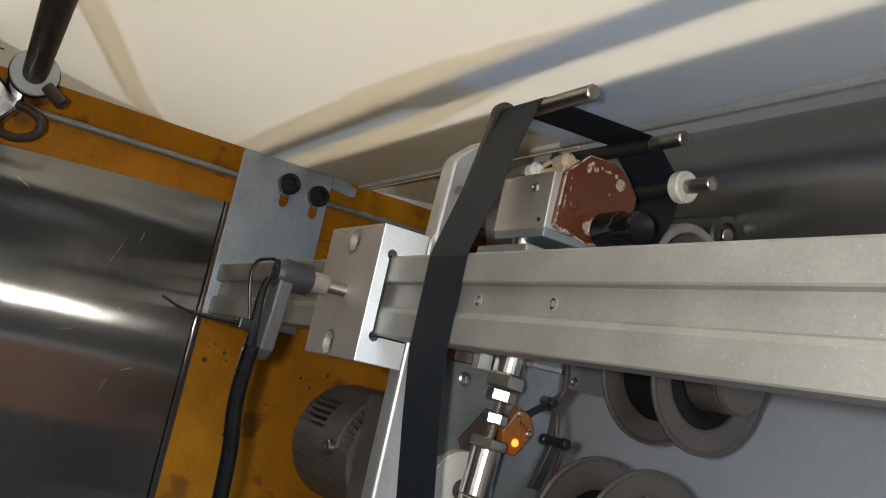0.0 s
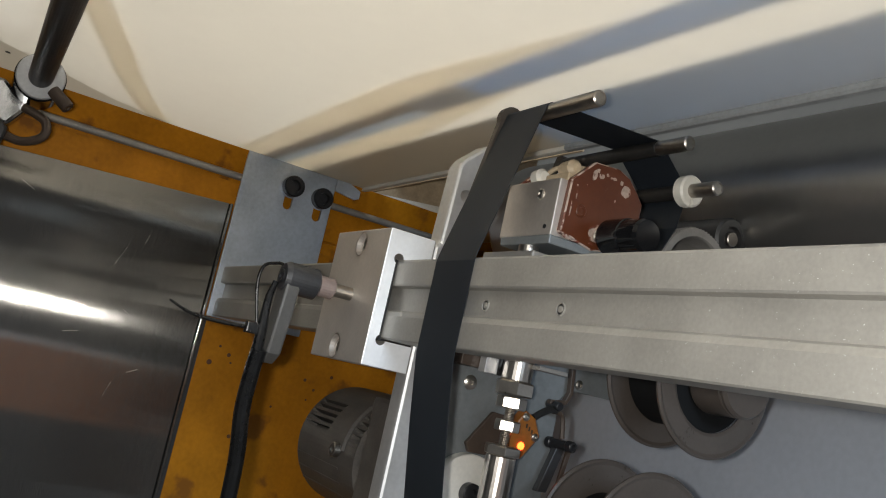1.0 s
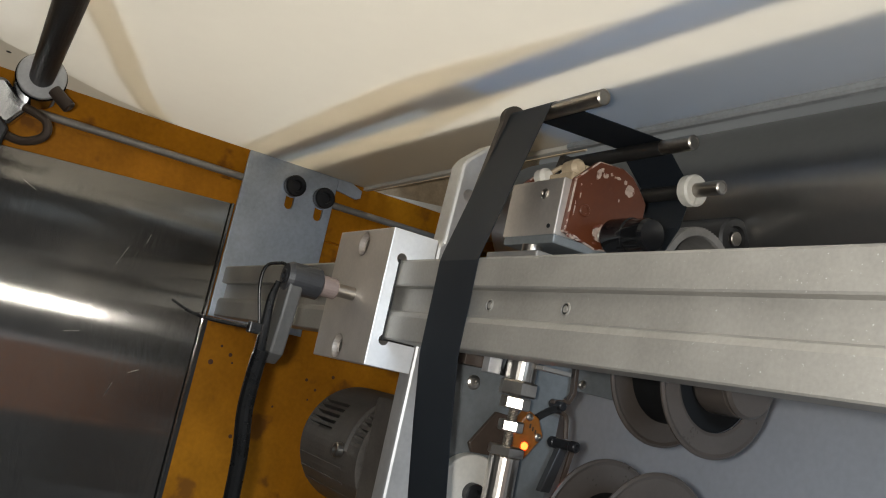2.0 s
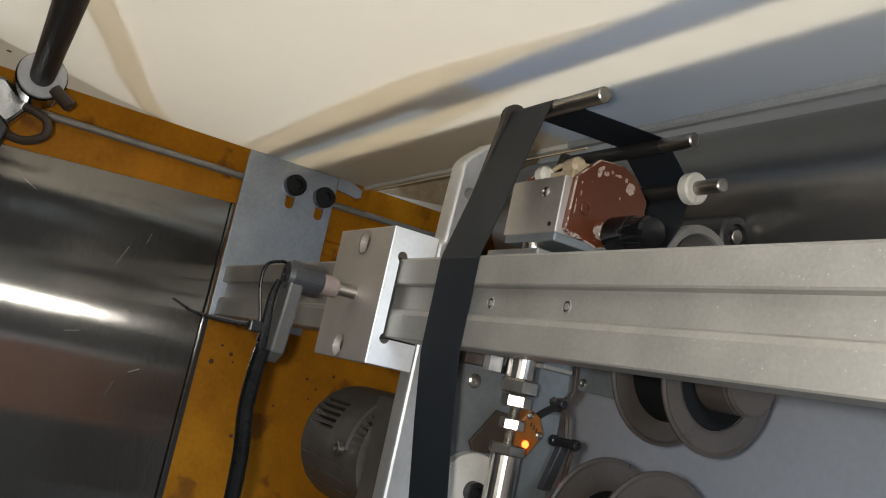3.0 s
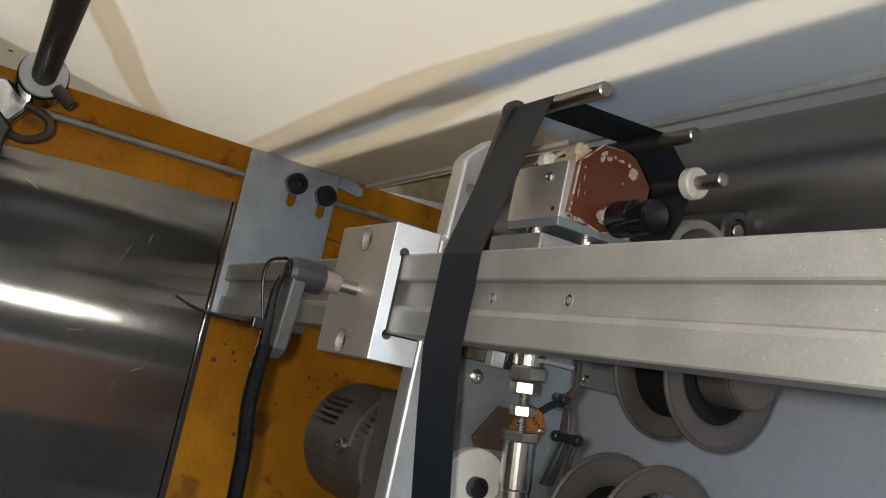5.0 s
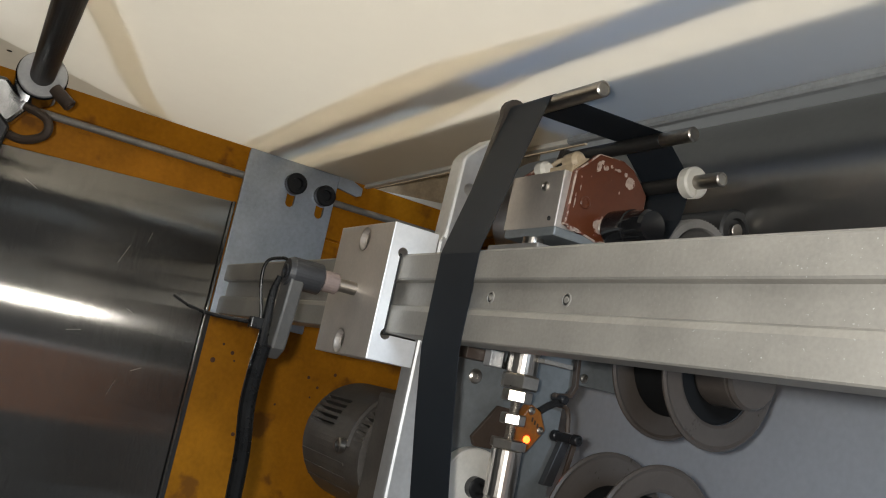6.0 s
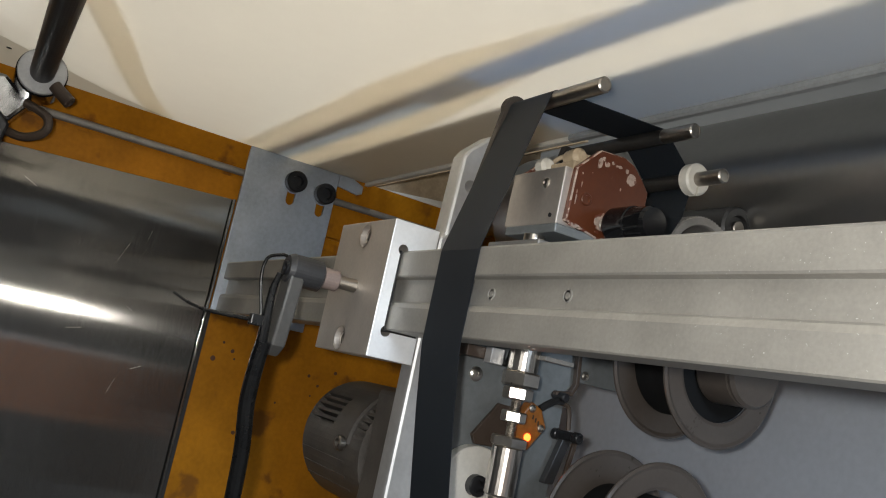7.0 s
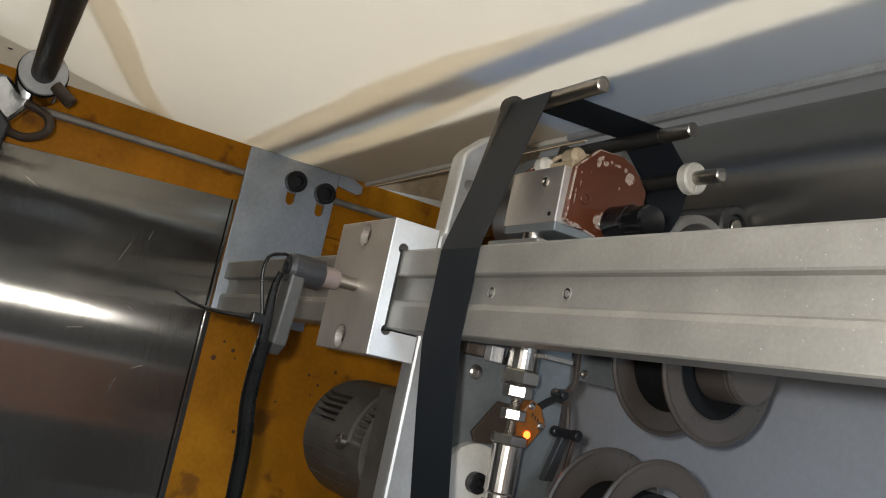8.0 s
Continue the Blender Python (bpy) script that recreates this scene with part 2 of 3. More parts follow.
def prism(outline, axis, a0, a1, bevel=0.0, bm=None):
    """A flat outline carried along x (outline in y, z), y (x, z) or z (x, y)."""
    one = bmesh.new()

    def at(p, a):
        return {"x": (a, p[0], p[1]), "y": (p[0], a, p[1]), "z": (p[0], p[1], a)}[axis]
    lo = [one.verts.new(at(p, a0)) for p in outline]
    hi = [one.verts.new(at(p, a1)) for p in outline]
    one.faces.new(lo[::-1])
    one.faces.new(hi)
    n = len(outline)
    for i in range(n):
        one.faces.new((lo[i], lo[(i + 1) % n], hi[(i + 1) % n], hi[i]))
    if bevel:
        bmesh.ops.recalc_face_normals(one, faces=one.faces)
        bmesh.ops.bevel(one, geom=one.edges[:], offset=bevel, segments=2, profile=0.5, affect="EDGES")
    return join(bm, one)


def smooth_line(points, steps=8):
    """A Catmull-Rom line through points."""
    p = [Vector(q) for q in points]
    p = [2 * p[0] - p[1]] + p + [2 * p[-1] - p[-2]]
    out = []
    for i in range(1, len(p) - 2):
        for k in range(steps):
            t = k / steps
            out.append(0.5 * (2 * p[i] + (p[i + 1] - p[i - 1]) * t + (2 * p[i - 1] - 5 * p[i] + 4 * p[i + 1] - p[i + 2]) * t * t
                              + (3 * p[i] - p[i - 1] - 3 * p[i + 1] + p[i + 2]) * t ** 3))
    out.append(p[-2])
    return out


def hose(points, r, seg=12, steps=8, bm=None, taper=1.0):
    """A round cable through points."""
    line = smooth_line(points, steps)
    one = bmesh.new()
    side = None
    rings = []
    for i, c in enumerate(line):
        d = (line[min(i + 1, len(line) - 1)] - line[max(i - 1, 0)]).normalized()
        side = (side - d * side.dot(d)).normalized() if side else d.orthogonal().normalized()
        up = d.cross(side)
        q = r * (1 + (taper - 1) * i / (len(line) - 1))
        rings.append([one.verts.new(c + q * (math.cos(2 * math.pi * k / seg) * side + math.sin(2 * math.pi * k / seg) * up)) for k in range(seg)])
    for a, b in zip(rings, rings[1:]):
        for k in range(seg):
            one.faces.new((a[k], a[(k + 1) % seg], b[(k + 1) % seg], b[k]))
    one.faces.new(rings[0][::-1])
    one.faces.new(rings[-1])
    return join(bm, one)


def band(path, x0, x1, thick=0.0004):
    """A ribbon of width x0..x1 that follows a line in y, z."""
    one = bmesh.new()
    rows = []
    for i, (y, z) in enumerate(path):
        a, b = Vector(path[max(i - 1, 0)]), Vector(path[min(i + 1, len(path) - 1)])
        d = (b - a).normalized()
        n = Vector((-d.y, d.x)) * thick / 2
        rows.append([one.verts.new(c) for c in ((x0, y + n.x, z + n.y), (x1, y + n.x, z + n.y), (x1, y - n.x, z - n.y), (x0, y - n.x, z - n.y))])
    for a, b in zip(rows, rows[1:]):
        for k in range(4):
            one.faces.new((a[k], a[(k + 1) % 4], b[(k + 1) % 4], b[k]))
    one.faces.new(rows[0][::-1])
    one.faces.new(rows[-1])
    return one


def cut(ob, cutters):
    """Takes the closed bmeshes cutters out of the mesh object ob."""
    for bm in cutters:
        me = bpy.data.meshes.new("cutter")
        bmesh.ops.recalc_face_normals(bm, faces=bm.faces)
        bm.to_mesh(me)
        bm.free()
        c = new("cutter", me)
        mod = ob.modifiers.new("cut", "BOOLEAN")
        mod.object, mod.operation, mod.solver = c, "DIFFERENCE", "EXACT"
        dg = bpy.context.evaluated_depsgraph_get()
        done = bpy.data.meshes.new_from_object(ob.evaluated_get(dg))
        ob.modifiers.clear()
        old = ob.data
        ob.data = done
        bpy.data.meshes.remove(old)
        bpy.data.objects.remove(c)
        bpy.data.meshes.remove(me)
    for f in ob.data.polygons:
        f.use_smooth = False
    return ob


def socket_screw(parent, base, axis, head_r, head_h, material, name="cap_screw", label=""):
    """A cap screw with a recessed hexagon."""
    s = part(name, lathe([(head_r * 0.94, 0), (head_r, head_r * 0.06), (head_r, head_h - head_r * 0.12), (head_r * 0.88, head_h),
                          (head_r * 0.56, head_h), (head_r * 0.52, head_h * 0.45), (0, head_h * 0.42)], base, axis, 24), material, parent, label)
    return s


def cross_screw(parent, base, axis, r, h, material, name="screw"):
    bm = lathe([(r, 0), (r * 0.95, h * 0.45), (r * 0.7, h * 0.85), (r * 0.32, h), (r * 0.22, h * 0.6), (0, h * 0.55)], base, axis, 20)
    return part(name, bm, material, parent)


# ---- workshop shell ----
def slab(name, x0, x1, y0, y1, z0, z1, material):
    return tagged(link(name, box(x0, x1, y0, y1, z0, z1), material, smooth=False), kind="structure")


tagged(slab("floor", -3, 5, -4, 3, -0.1, 0, FLOORM), "grey concrete workshop floor")
slab("wall_west", -3.1, -3, -4, 3, 0, 3.2, WALLP)
slab("wall_north", -3, 5, 3, 3.1, 0, 3.2, WALLP)
slab("wall_south", -3, 5, -4.1, -4, 0, 3.2, WALLP)
slab("ceiling", -3, 5, -4, 3, 3.2, 3.3, WALLP)
east = tagged(link("wall_east", box(5, 5.1, -4, 3, 0, 3.2), WALLP, smooth=False), kind="structure")
cut(east, [box(4.8, 5.3, -1.75, -0.2, 2.05, 2.95)])

# unseen red-brown cabinet, added to mirror a warm band into the stainless cover
CABRED = mat("red_brown_cabinet_paint", (0.62, 0.25, 0.10), 0.5, vary=0.10, scale=4, bump=0.05)
cabinet = thing("cabinet", "unseen red-brown cabinet added for its reflection in the stainless cover", "cabinet")
part("body", box(1.80, 2.25, -1.35, 0.05, 0.08, 1.06, 0.004), CABRED, cabinet)
part("plinth", box(1.83, 2.22, -1.32, 0.02, 0.0, 0.0795), RUBBER, cabinet)
for k in range(2):
    part("door", box(1.782, 1.7995, -1.345 + 0.698 * k, -0.655 + 0.698 * k, 0.10, 0.86, 0.003), BLACKOX, cabinet, "dark grey cabinet door")
    part("handle", box(1.765, 1.7815, -0.70 + 0.12 * k, -0.685 + 0.12 * k, 0.55, 0.70, 0.003), STEEL, cabinet)

# ---- machine housing ----
ZC = 1.428
side = tagged(link("wall_side", prism([(-0.02, 0.2), (0.0, 0.2), (0.0, 1.3415), (-0.004, 1.3425), (-0.004, 1.3440), (0.0, 1.3450), (-0.001, 1.3845), (-0.014, 1.3845), (-0.014, 1.3985), (-0.002, 1.3985), (0.014, ZC - 0.001), (-0.02, ZC - 0.001)], "y", -0.75, 0.43), YELLOW, smooth=False), "yellow enamelled steel side wall of the machine, stained", kind="structure")

RUST = mat("rust_stain", (0.10, 0.035, 0.010), 0.7, vary=0.2, scale=200)
for y, z, r in ((0.0272, 1.1577, 0.0034), (0.0362, 1.1796, 0.0018), (0.0496, 1.1709, 0.0026), (0.0542, 1.1617, 0.0015), (0.0753, 1.0723, 0.0026), (0.1576, 1.1601, 0.0022), (0.1726, 1.1493, 0.0020), (0.1938, 1.1701, 0.0024), (0.165, 1.135, 0.0014), (0.120, 1.118, 0.0016)):
    part("rust_spot", lathe([(r, 0), (r * 0.8, 0.0003), (0, 0.0004)], (0.0001, y, z), (1, 0, 0), 10), RUST, side)

hood = thing("hood", "cream translucent plastic hood sheet over the machine", "machine hood", kind="structure")
EDGE = [(0.0065, 0.168), (0.0065, -0.088), (0.041, -0.1724), (0.1279, -0.2977), (0.16, -0.75), (1.02, -0.75), (1.02, 0.168)]
part("hood_sheet", prism(EDGE, "z", ZC, ZC + 0.003), HOODW, hood)
part("edge_strip", prism([(-0.018, -0.070), (0.0060, -0.088), (0.0405, -0.1726), (0.1274, -0.2979), (0.159, -0.75), (-0.018, -0.75)], "z", ZC + 0.0010, ZC + 0.0035), PALEGREY, hood, "pale grey strip along the sheet's edge")
# curved tan strip that gives the sheet a tan streak
curved_strip = bmesh.new()
row = []
for p in smooth_line([(0.42, -0.262, 1.434), (0.3409, -0.2325, 1.434), (0.2662, -0.2062, 1.434), (0.1709, -0.1755, 1.434), (0.0763, -0.1412, 1.434), (0.0071, -0.1075, 1.434)], 10):
    row.append([curved_strip.verts.new((p[0] + dx, p[1] + dy, p[2] + dz)) for dx, dy, dz in ((-0.005, -0.013, 0), (0.005, 0.013, 0), (0.005, 0.013, 0.0015), (-0.005, -0.013, 0.0015))])
for a, b in zip(row, row[1:]):
    for k in range(4):
        curved_strip.faces.new((a[k], a[(k + 1) % 4], b[(k + 1) % 4], b[k]))
curved_strip.faces.new(row[0][::-1])
curved_strip.faces.new(row[-1])
part("curved_strip", curved_strip, TANSTRIP, hood, "curved tan strip lying on the sheet")
part("hood_lip", prism([(0.1655, ZC - 0.004), (0.1675, ZC - 0.0055), (0.1725, ZC - 0.0055), (0.1740, ZC - 0.003), (0.1740, ZC + 0.003), (0.1655, ZC + 0.003)], "x", 0.4605, 1.02), LIPGREY, hood, "grey rubber rim strip")
part("hood_lip", box(0.001, 0.46, 0.1680, 0.1740, ZC - 0.0045, ZC + 0.003, 0.0008), WHITEPL, hood, "pale rim strip")
part("rim_bead", rod((0.001, 0.1755, ZC - 0.002), (1.02, 0.1755, ZC - 0.002), 0.0015, 12), LIPEDGE, hood, "pale grey bead along the rim")
part("inner_lip", box(0.001, 0.46, 0.186, 0.189, ZC + 0.0005, ZC + 0.010), TAN, hood, "tan inner lip")
part("rear_plate", box(0.001, 0.216, 0.300, 0.303, 1.40, ZC + 0.0605), TAN, hood, "tan painted rear plate")
part("side_infill", box(-0.032, -0.0215, 0.172, 0.43, 1.41, ZC + 0.0615), TAN, hood, "tan painted infill panel")
# strips added above the sheet to tint bands of the light through it
part("band_tint", box(-0.02, 0.40, 0.0245, 0.041, ZC + 0.0062, ZC + 0.009), BROWNPL, hood, "brown-grey strip added above the sheet to tint a band of it")
part("band_tint", box(0.4005, 0.49, 0.0248, 0.0555, ZC + 0.0063, ZC + 0.0092), MIDPL, hood, "mid-grey strip added above the sheet to tint a band of it")
part("band_tint", box(0.4905, 1.02, 0.0250, 0.0555, ZC + 0.0065, ZC + 0.0095), BLUEPL, hood, "blue-grey strip added above the sheet to tint a band of it")
part("pale_band_tint", box(-0.02, 0.40, 0.0412, 0.0560, ZC + 0.0045, ZC + 0.0050), PALEBLUE, hood, "pale blue strip added above the sheet to tint a band of it")
part("tan_band_tint", prism([(-0.02, -0.008), (0.40, -0.008), (0.50, -0.003), (0.60, 0.010), (0.70, 0.0240), (-0.02, 0.0240)], "z", ZC + 0.0060, ZC + 0.0065), TANSTRIP, hood, "tan strip added above the sheet to tint a band of it")
part("tan_band_tint", prism([(-0.02, 0.0565), (0.56, 0.0565), (0.46, 0.0700), (0.30, 0.0875), (-0.02, 0.0875)], "z", ZC + 0.0045, ZC + 0.0050), TANSTRIP, hood, "tan strip added above the sheet to tint a band of it")
part("rim_hole", rod((0.0855, -0.2858, ZC + 0.0004), (0.0855, -0.2858, ZC + 0.0012), 0.0026, 16), BLACKOX, hood, "dark hole in the rim strip")
part("rear_cover", box(-0.02, 0.15, 0.172, 0.43, ZC + 0.062, ZC + 0.066), GREYPL, hood, "brown-grey plastic rear cover")
part("rear_cover", box(0.151, 1.9, 0.172, 0.43, ZC + 0.062, ZC + 0.066), DARKPL, hood, "dark grey plastic rear cover")
# covers added above the sheet to darken its rear band
part("rear_band_tint", box(-0.02, 0.46, 0.0885, 0.1715, ZC + 0.006, ZC + 0.010), GREYPL, hood, "brown-grey cover added above the sheet to darken its rear band")
part("rear_band_tint", box(0.461, 1.02, 0.0925, 0.1715, ZC + 0.010, ZC + 0.014), COVERBL, hood, "blue-grey cover added above the sheet to darken its rear band")
tagged(link("wall_back", box(0.001, 1.9, 0.42, 0.43, 0.2, ZC + 0.0615), BLUEGREY, smooth=False), "blue-grey painted rear panel of the machine", kind="structure")
tagged(link("wall_end", box(1.9, 1.92, 0.10, 0.4195, 0.2, ZC + 0.06), BLUEGREY, smooth=False), kind="structure")

drum = thing("drum", "large grey steel drum lying along the back of the machine", "drum")
part("shell", lathe([(0.070, 0), (0.0775, 0.001), (0.0785, 0.004), (0.0785, 1.64), (0.07, 1.644)], (0.22, 0.326, 1.4035), (1, 0, 0), 96), DARKGREY, drum)
part("shaft", rod((0.002, 0.326, 1.4035), (0.22, 0.326, 1.4035), 0.012), PIN, drum)

tagged(link("trim", prism([(0.195, ZC - 0.0005), (0.43, ZC - 0.0005), (0.43, ZC + 0.0205), (0.36, ZC + 0.016)], "x", 0.0020, 0.0135), WHITEPL, smooth=False), "pale strip along the top of the side wall", kind="structure")
grod = thing("guide_rod", "thin grey steel rod lying along the yellow side wall", "rod")
part("rod", rod((0.0052, -0.55, 1.391), (0.0052, 0.36, 1.393), 0.0046), DULLROD, grod)

cover = thing("steel_cover", "brushed stainless steel cover panel with scratches", "cover panel")
part("sheet", prism([(-0.72, 0.25), (-0.0008, 0.25), (-0.0008, 1.3552), (-0.72, 1.3255)], "x", 0.002, 0.010, 0.0010), STAINLESS, cover)
# shadow gap beside the folded edge, put in as a dark strip
part("edge_gap_shade", box(0.0005, 0.0040, 0.0037, 0.0098, 0.25, 1.2118, 0.0005), RUBBER, cover, "dark strip for the shadow gap along the edge")
part("edge_trim", box(0.002, 0.013, -0.0006, 0.0035, 0.25, 1.3555, 0.0012), STAINLESS, cover, "polished folded edge")

for y0, z0, y1, z1 in ((-0.1140, 1.2471, -0.1054, 1.2694), (-0.2333, 1.3130, -0.2194, 1.3059), (-0.0880, 1.0950, -0.0828, 1.1120), (-0.0688, 1.1261, -0.0571, 1.1318), (-0.1496, 1.1585, -0.1337, 1.1620), (-0.0908, 1.1967, -0.0832, 1.1930), (-0.0866, 1.2794, -0.0841, 1.2906), ):
    part("scratch", rod((0.0100, y0, z0), (0.0100, y1, z1), 0.0002, 6), STEEL, cover, "bright scratch")

# ---- slotted mounting plate on the side wall ----
mp = thing("mounting_plate", "zinc-plated steel plate bolted to the side wall through two slots", "mounting plate")
plate = part("plate", box(0.0102, 0.0145, 0.0052, 0.130, 1.2125, 1.4275, 0.0008), ZINC, mp)


def slot_cutter(y, z0, z1, r):
    bm = bmesh.new()
    pts = [(y + r * math.cos(radians(a)), z1 + r * math.sin(radians(a))) for a in range(0, 181, 20)]
    pts += [(y + r * math.cos(radians(a)), z0 + r * math.sin(radians(a))) for a in range(180, 361, 20)]
    return prism(pts, "x", 0.005, 0.02)


cut(plate, [slot_cutter(0.0705, 1.374, 1.398, 0.0058), slot_cutter(0.1125, 1.370, 1.394, 0.0058)])
for y, z in ((0.0705, 1.3985), (0.1125, 1.3945)):
    part("washer", rod((0.0146, y, z), (0.0165, y, z), 0.0150), ZINC, mp)
    socket_screw(mp, (0.0166, y, z), (1, 0, 0), 0.0138, 0.012, BLACKOX, "bolt", "black socket head bolt")
part("lug", prism([(0.085, 1.4275), (0.150, 1.4275), (0.166, 1.421), (0.166, 1.411), (0.160, 1.408), (0.1302, 1.412), (0.1302, 1.4275)][::-1], "x", 0.0102, 0.0145), ZINC, mp)

# ---- cross beam ----
beam = thing("cross_beam", "dusty grey aluminium profile beam with two raised ribs", "beam")
YB, YR, ZT, ZB = 0.0119, 0.0185, 1.2768, 1.2143
prof = [(YB + 0.0018, ZT), (YB, ZT - 0.0018), (YB, 1.2572), (YB + 0.0008, 1.2560), (YR, 1.2552), (YR, 1.2378), (YB + 0.0034, 1.2372), (YB + 0.0014, 1.2358), (YB, 1.2322),
        (YB, ZB + 0.0010), (YB + 0.0010, ZB), (0.040, ZB), (0.040, ZB + 0.012), (0.060, ZB + 0.012), (0.060, ZT)]
part("profile_bar", prism(prof, "x", 0.0146, 1.88), BEAMALU, beam)
for x in (0.6185, 0.6985):
    bm = lathe([(0.0042, 0), (0.0042, 0.0006), (0.0034, 0.0007), (0.0032, -0.0004), (0.0024, -0.0004), (0.0020, 0.0004), (0, 0.0004)], (x, YR, 1.2455), (0, -1, 0), 24)
    part("plug_screw", bm, BEAMALU, beam)

# ---- clamp block on the beam ----
blk = thing("clamp_block", "milled aluminium clamp block gripping the beam", "clamp block")
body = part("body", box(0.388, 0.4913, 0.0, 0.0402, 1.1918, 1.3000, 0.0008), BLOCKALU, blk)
holes = [box(0.38, 0.50, 0.0098, 0.05, 1.2128, 1.2778), rod((0.38, 0.0118, 1.2775), (0.50, 0.0118, 1.2775), 0.0042), rod((0.38, 0.0118, 1.2131), (0.50, 0.0118, 1.2131), 0.0042)]
for x, z in ((0.441, 1.288), (0.4345, 1.2025)):
    holes.append(rod((x, -0.005, z), (x, 0.010, z), 0.0098))
cut(body, holes)
# the block's +x faces take the lit copy, so their brightness is painted
body.data.materials.append(LITALU)
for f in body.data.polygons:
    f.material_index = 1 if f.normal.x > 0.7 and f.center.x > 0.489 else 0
for x, z in ((0.441, 1.288), (0.4345, 1.2025)):
    socket_screw(blk, (x, 0.0098, z), (0, -1, 0), 0.0078, 0.0060, PIN)
    part("bore_rim", lathe([(0.0096, 0), (0.0106, 0.0004), (0.0096, 0.0005), (0.0096, 0)], (x, 0.0002, z), (0, -1, 0), 32), STEEL, blk)

# dark strips stand in for the shade in the gap round the beam
part("gap_shade", box(0.4895, 0.4909, 0.0101, 0.0117, 1.2140, 1.2766), RUBBER, blk, "dark strip for the shade in the gap between block and beam")
part("gap_shade", box(0.4895, 0.4909, 0.0101, 0.0390, 1.2130, 1.2141), RUBBER, blk, "dark strip for the shade in the gap between block and beam")

# ---- clamping lever ----
lev = thing("clamping_lever", "grey cast clamping lever with its stud in the clamp block", "lever")
c, ax = Vector((0.4424, 0.0, 1.2455)), Vector((0, -1, 0))
part("stud", rod(c, c + ax * 0.022, 0.0055), PIN, lev)
part("collar", rod(c + ax * 0.016, c + ax * 0.030, 0.0085, bevel=0.001), PINKPL, lev, "pinkish grey plastic collar")
part("hub", lathe([(0.0095, 0), (0.0125, 0.002), (0.0125, 0.026), (0.0105, 0.030), (0.006, 0.030), (0.0055, 0.027), (0, 0.027)], c + ax * 0.030, ax), HUBDK, lev, "dark grey lever hub")
arm = prism([(0.4330, 1.2530), (0.4545, 1.2500), (0.4500, 1.2150), (0.4450, 1.1850), (0.4330, 1.1765), (0.4225, 1.1800), (0.4290, 1.2150)], "y", -0.0585, -0.0465, 0.0022)
part("arm", arm, LEVERG, lev)
socket_screw(lev, c + ax * 0.0565, ax, 0.0058, 0.0050, BLACKOX, "hub_screw")

# ---- carriage plate carrying motor, crank and guides ----
car = thing("carriage_plate", "upright zinc-plated carriage plate behind the clamp block", "carriage plate")
out = [(0.0408, 0.90), (0.0408, 1.296), (0.0445, 1.300), (0.0470, 1.366), (0.051, 1.373), (0.070, 1.391), (0.075, 1.386), (0.075, 1.290), (0.198, 1.275), (0.198, 1.205), (0.192, 1.200), (0.192, 0.90)]
cp = part("plate", prism(out, "x", 0.4715, 0.4910, 0.0028), CARZ, car)
cut(cp, [rod((0.46, 0.0585, 1.343), (0.50, 0.0585, 1.343), 0.0052)])
# added sheet makes the plate's lower face darker than its top
part("darker_face", prism([(0.0715, 0.90), (0.0715, 1.2740), (0.1978, 1.2740), (0.1978, 1.2052), (0.1916, 1.2002), (0.1916, 0.90)], "x", 0.4912, 0.4922), FACEZ, car, "darker grey sheet added over the lower plate")
part("pin_arm", prism([(0.112, 1.270), (0.140, 1.270), (0.1890, 1.3690), (0.1860, 1.3810), (0.1560, 1.4060), (0.1440, 1.4060)], "x", 0.4840, 0.4911), ARMG, car, "dark steel arm carrying the guide pins")
cross_screw(car, (0.4923, 0.099, 1.197), (1, 0, 0), 0.0062, 0.0025, STEEL)
part("tie_strip", box(0.4850, 0.4915, 0.1985, 0.300, 1.2095, 1.250, 0.0008), FACEZ, car)
cross_screw(car, (0.4918, 0.2093, 1.2159), (1, 0, 0), 0.0042, 0.003, STEEL)
part("edge_bar", box(0.545, 0.555, 0.118, 0.146, 1.2165, 1.2200, 0.0006), DULLROD, car)
part("terminal", box(0.4912, 0.516, 0.072, 0.094, 1.2090, 1.2180, 0.0006), BROWN, car, "brown terminal block")
part("terminal_clip", box(0.5165, 0.526, 0.088, 0.100, 1.2065, 1.2190, 0.0006), ALU, car)

part("terminal_wire", hose([(0.522, 0.098, 1.2160), (0.523, 0.103, 1.2090), (0.522, 0.107, 1.2110), (0.520, 0.110, 1.2190)], 0.0022), RUBBER, car)

# ---- geared motor ----
YC, ZM = 0.110, 1.112
ZF = 1.1135
mot = thing("gear_motor", "black geared motor with slotted fan cowl on the carriage plate", "motor")
part("gearbox", box(0.412, 0.4712, 0.056, 0.164, 1.02, 1.170, 0.005), MOTORBLK, mot)
cowl = part("cowl", lathe([(0.020, 0), (0.044, 0.003), (0.0525, 0.010), (0.0575, 0.022), (0.0580, 0.10), (0.0580, 0.153), (0.03, 0.1535)], (0.258, YC, ZF), (1, 0, 0), 72), MOTORBLK, mot)
slots = []
for k in range(5):
    bm = box(0.283, 0.341, -0.0017, 0.0017, 0.045, 0.064)
    bm.transform(Matrix.Translation((0, YC, ZF)) @ Matrix.Rotation(radians(48 + 6.6 * k), 4, "X"))
    slots.append(bm)
for k in range(7):
    bm = box(0.391, 0.409, -0.0016, 0.0016, 0.045, 0.064)
    bm.transform(Matrix.Translation((0, YC, ZF)) @ Matrix.Rotation(radians(40 + 6.6 * k), 4, "X"))
    slots.append(bm)
cut(cowl, slots)
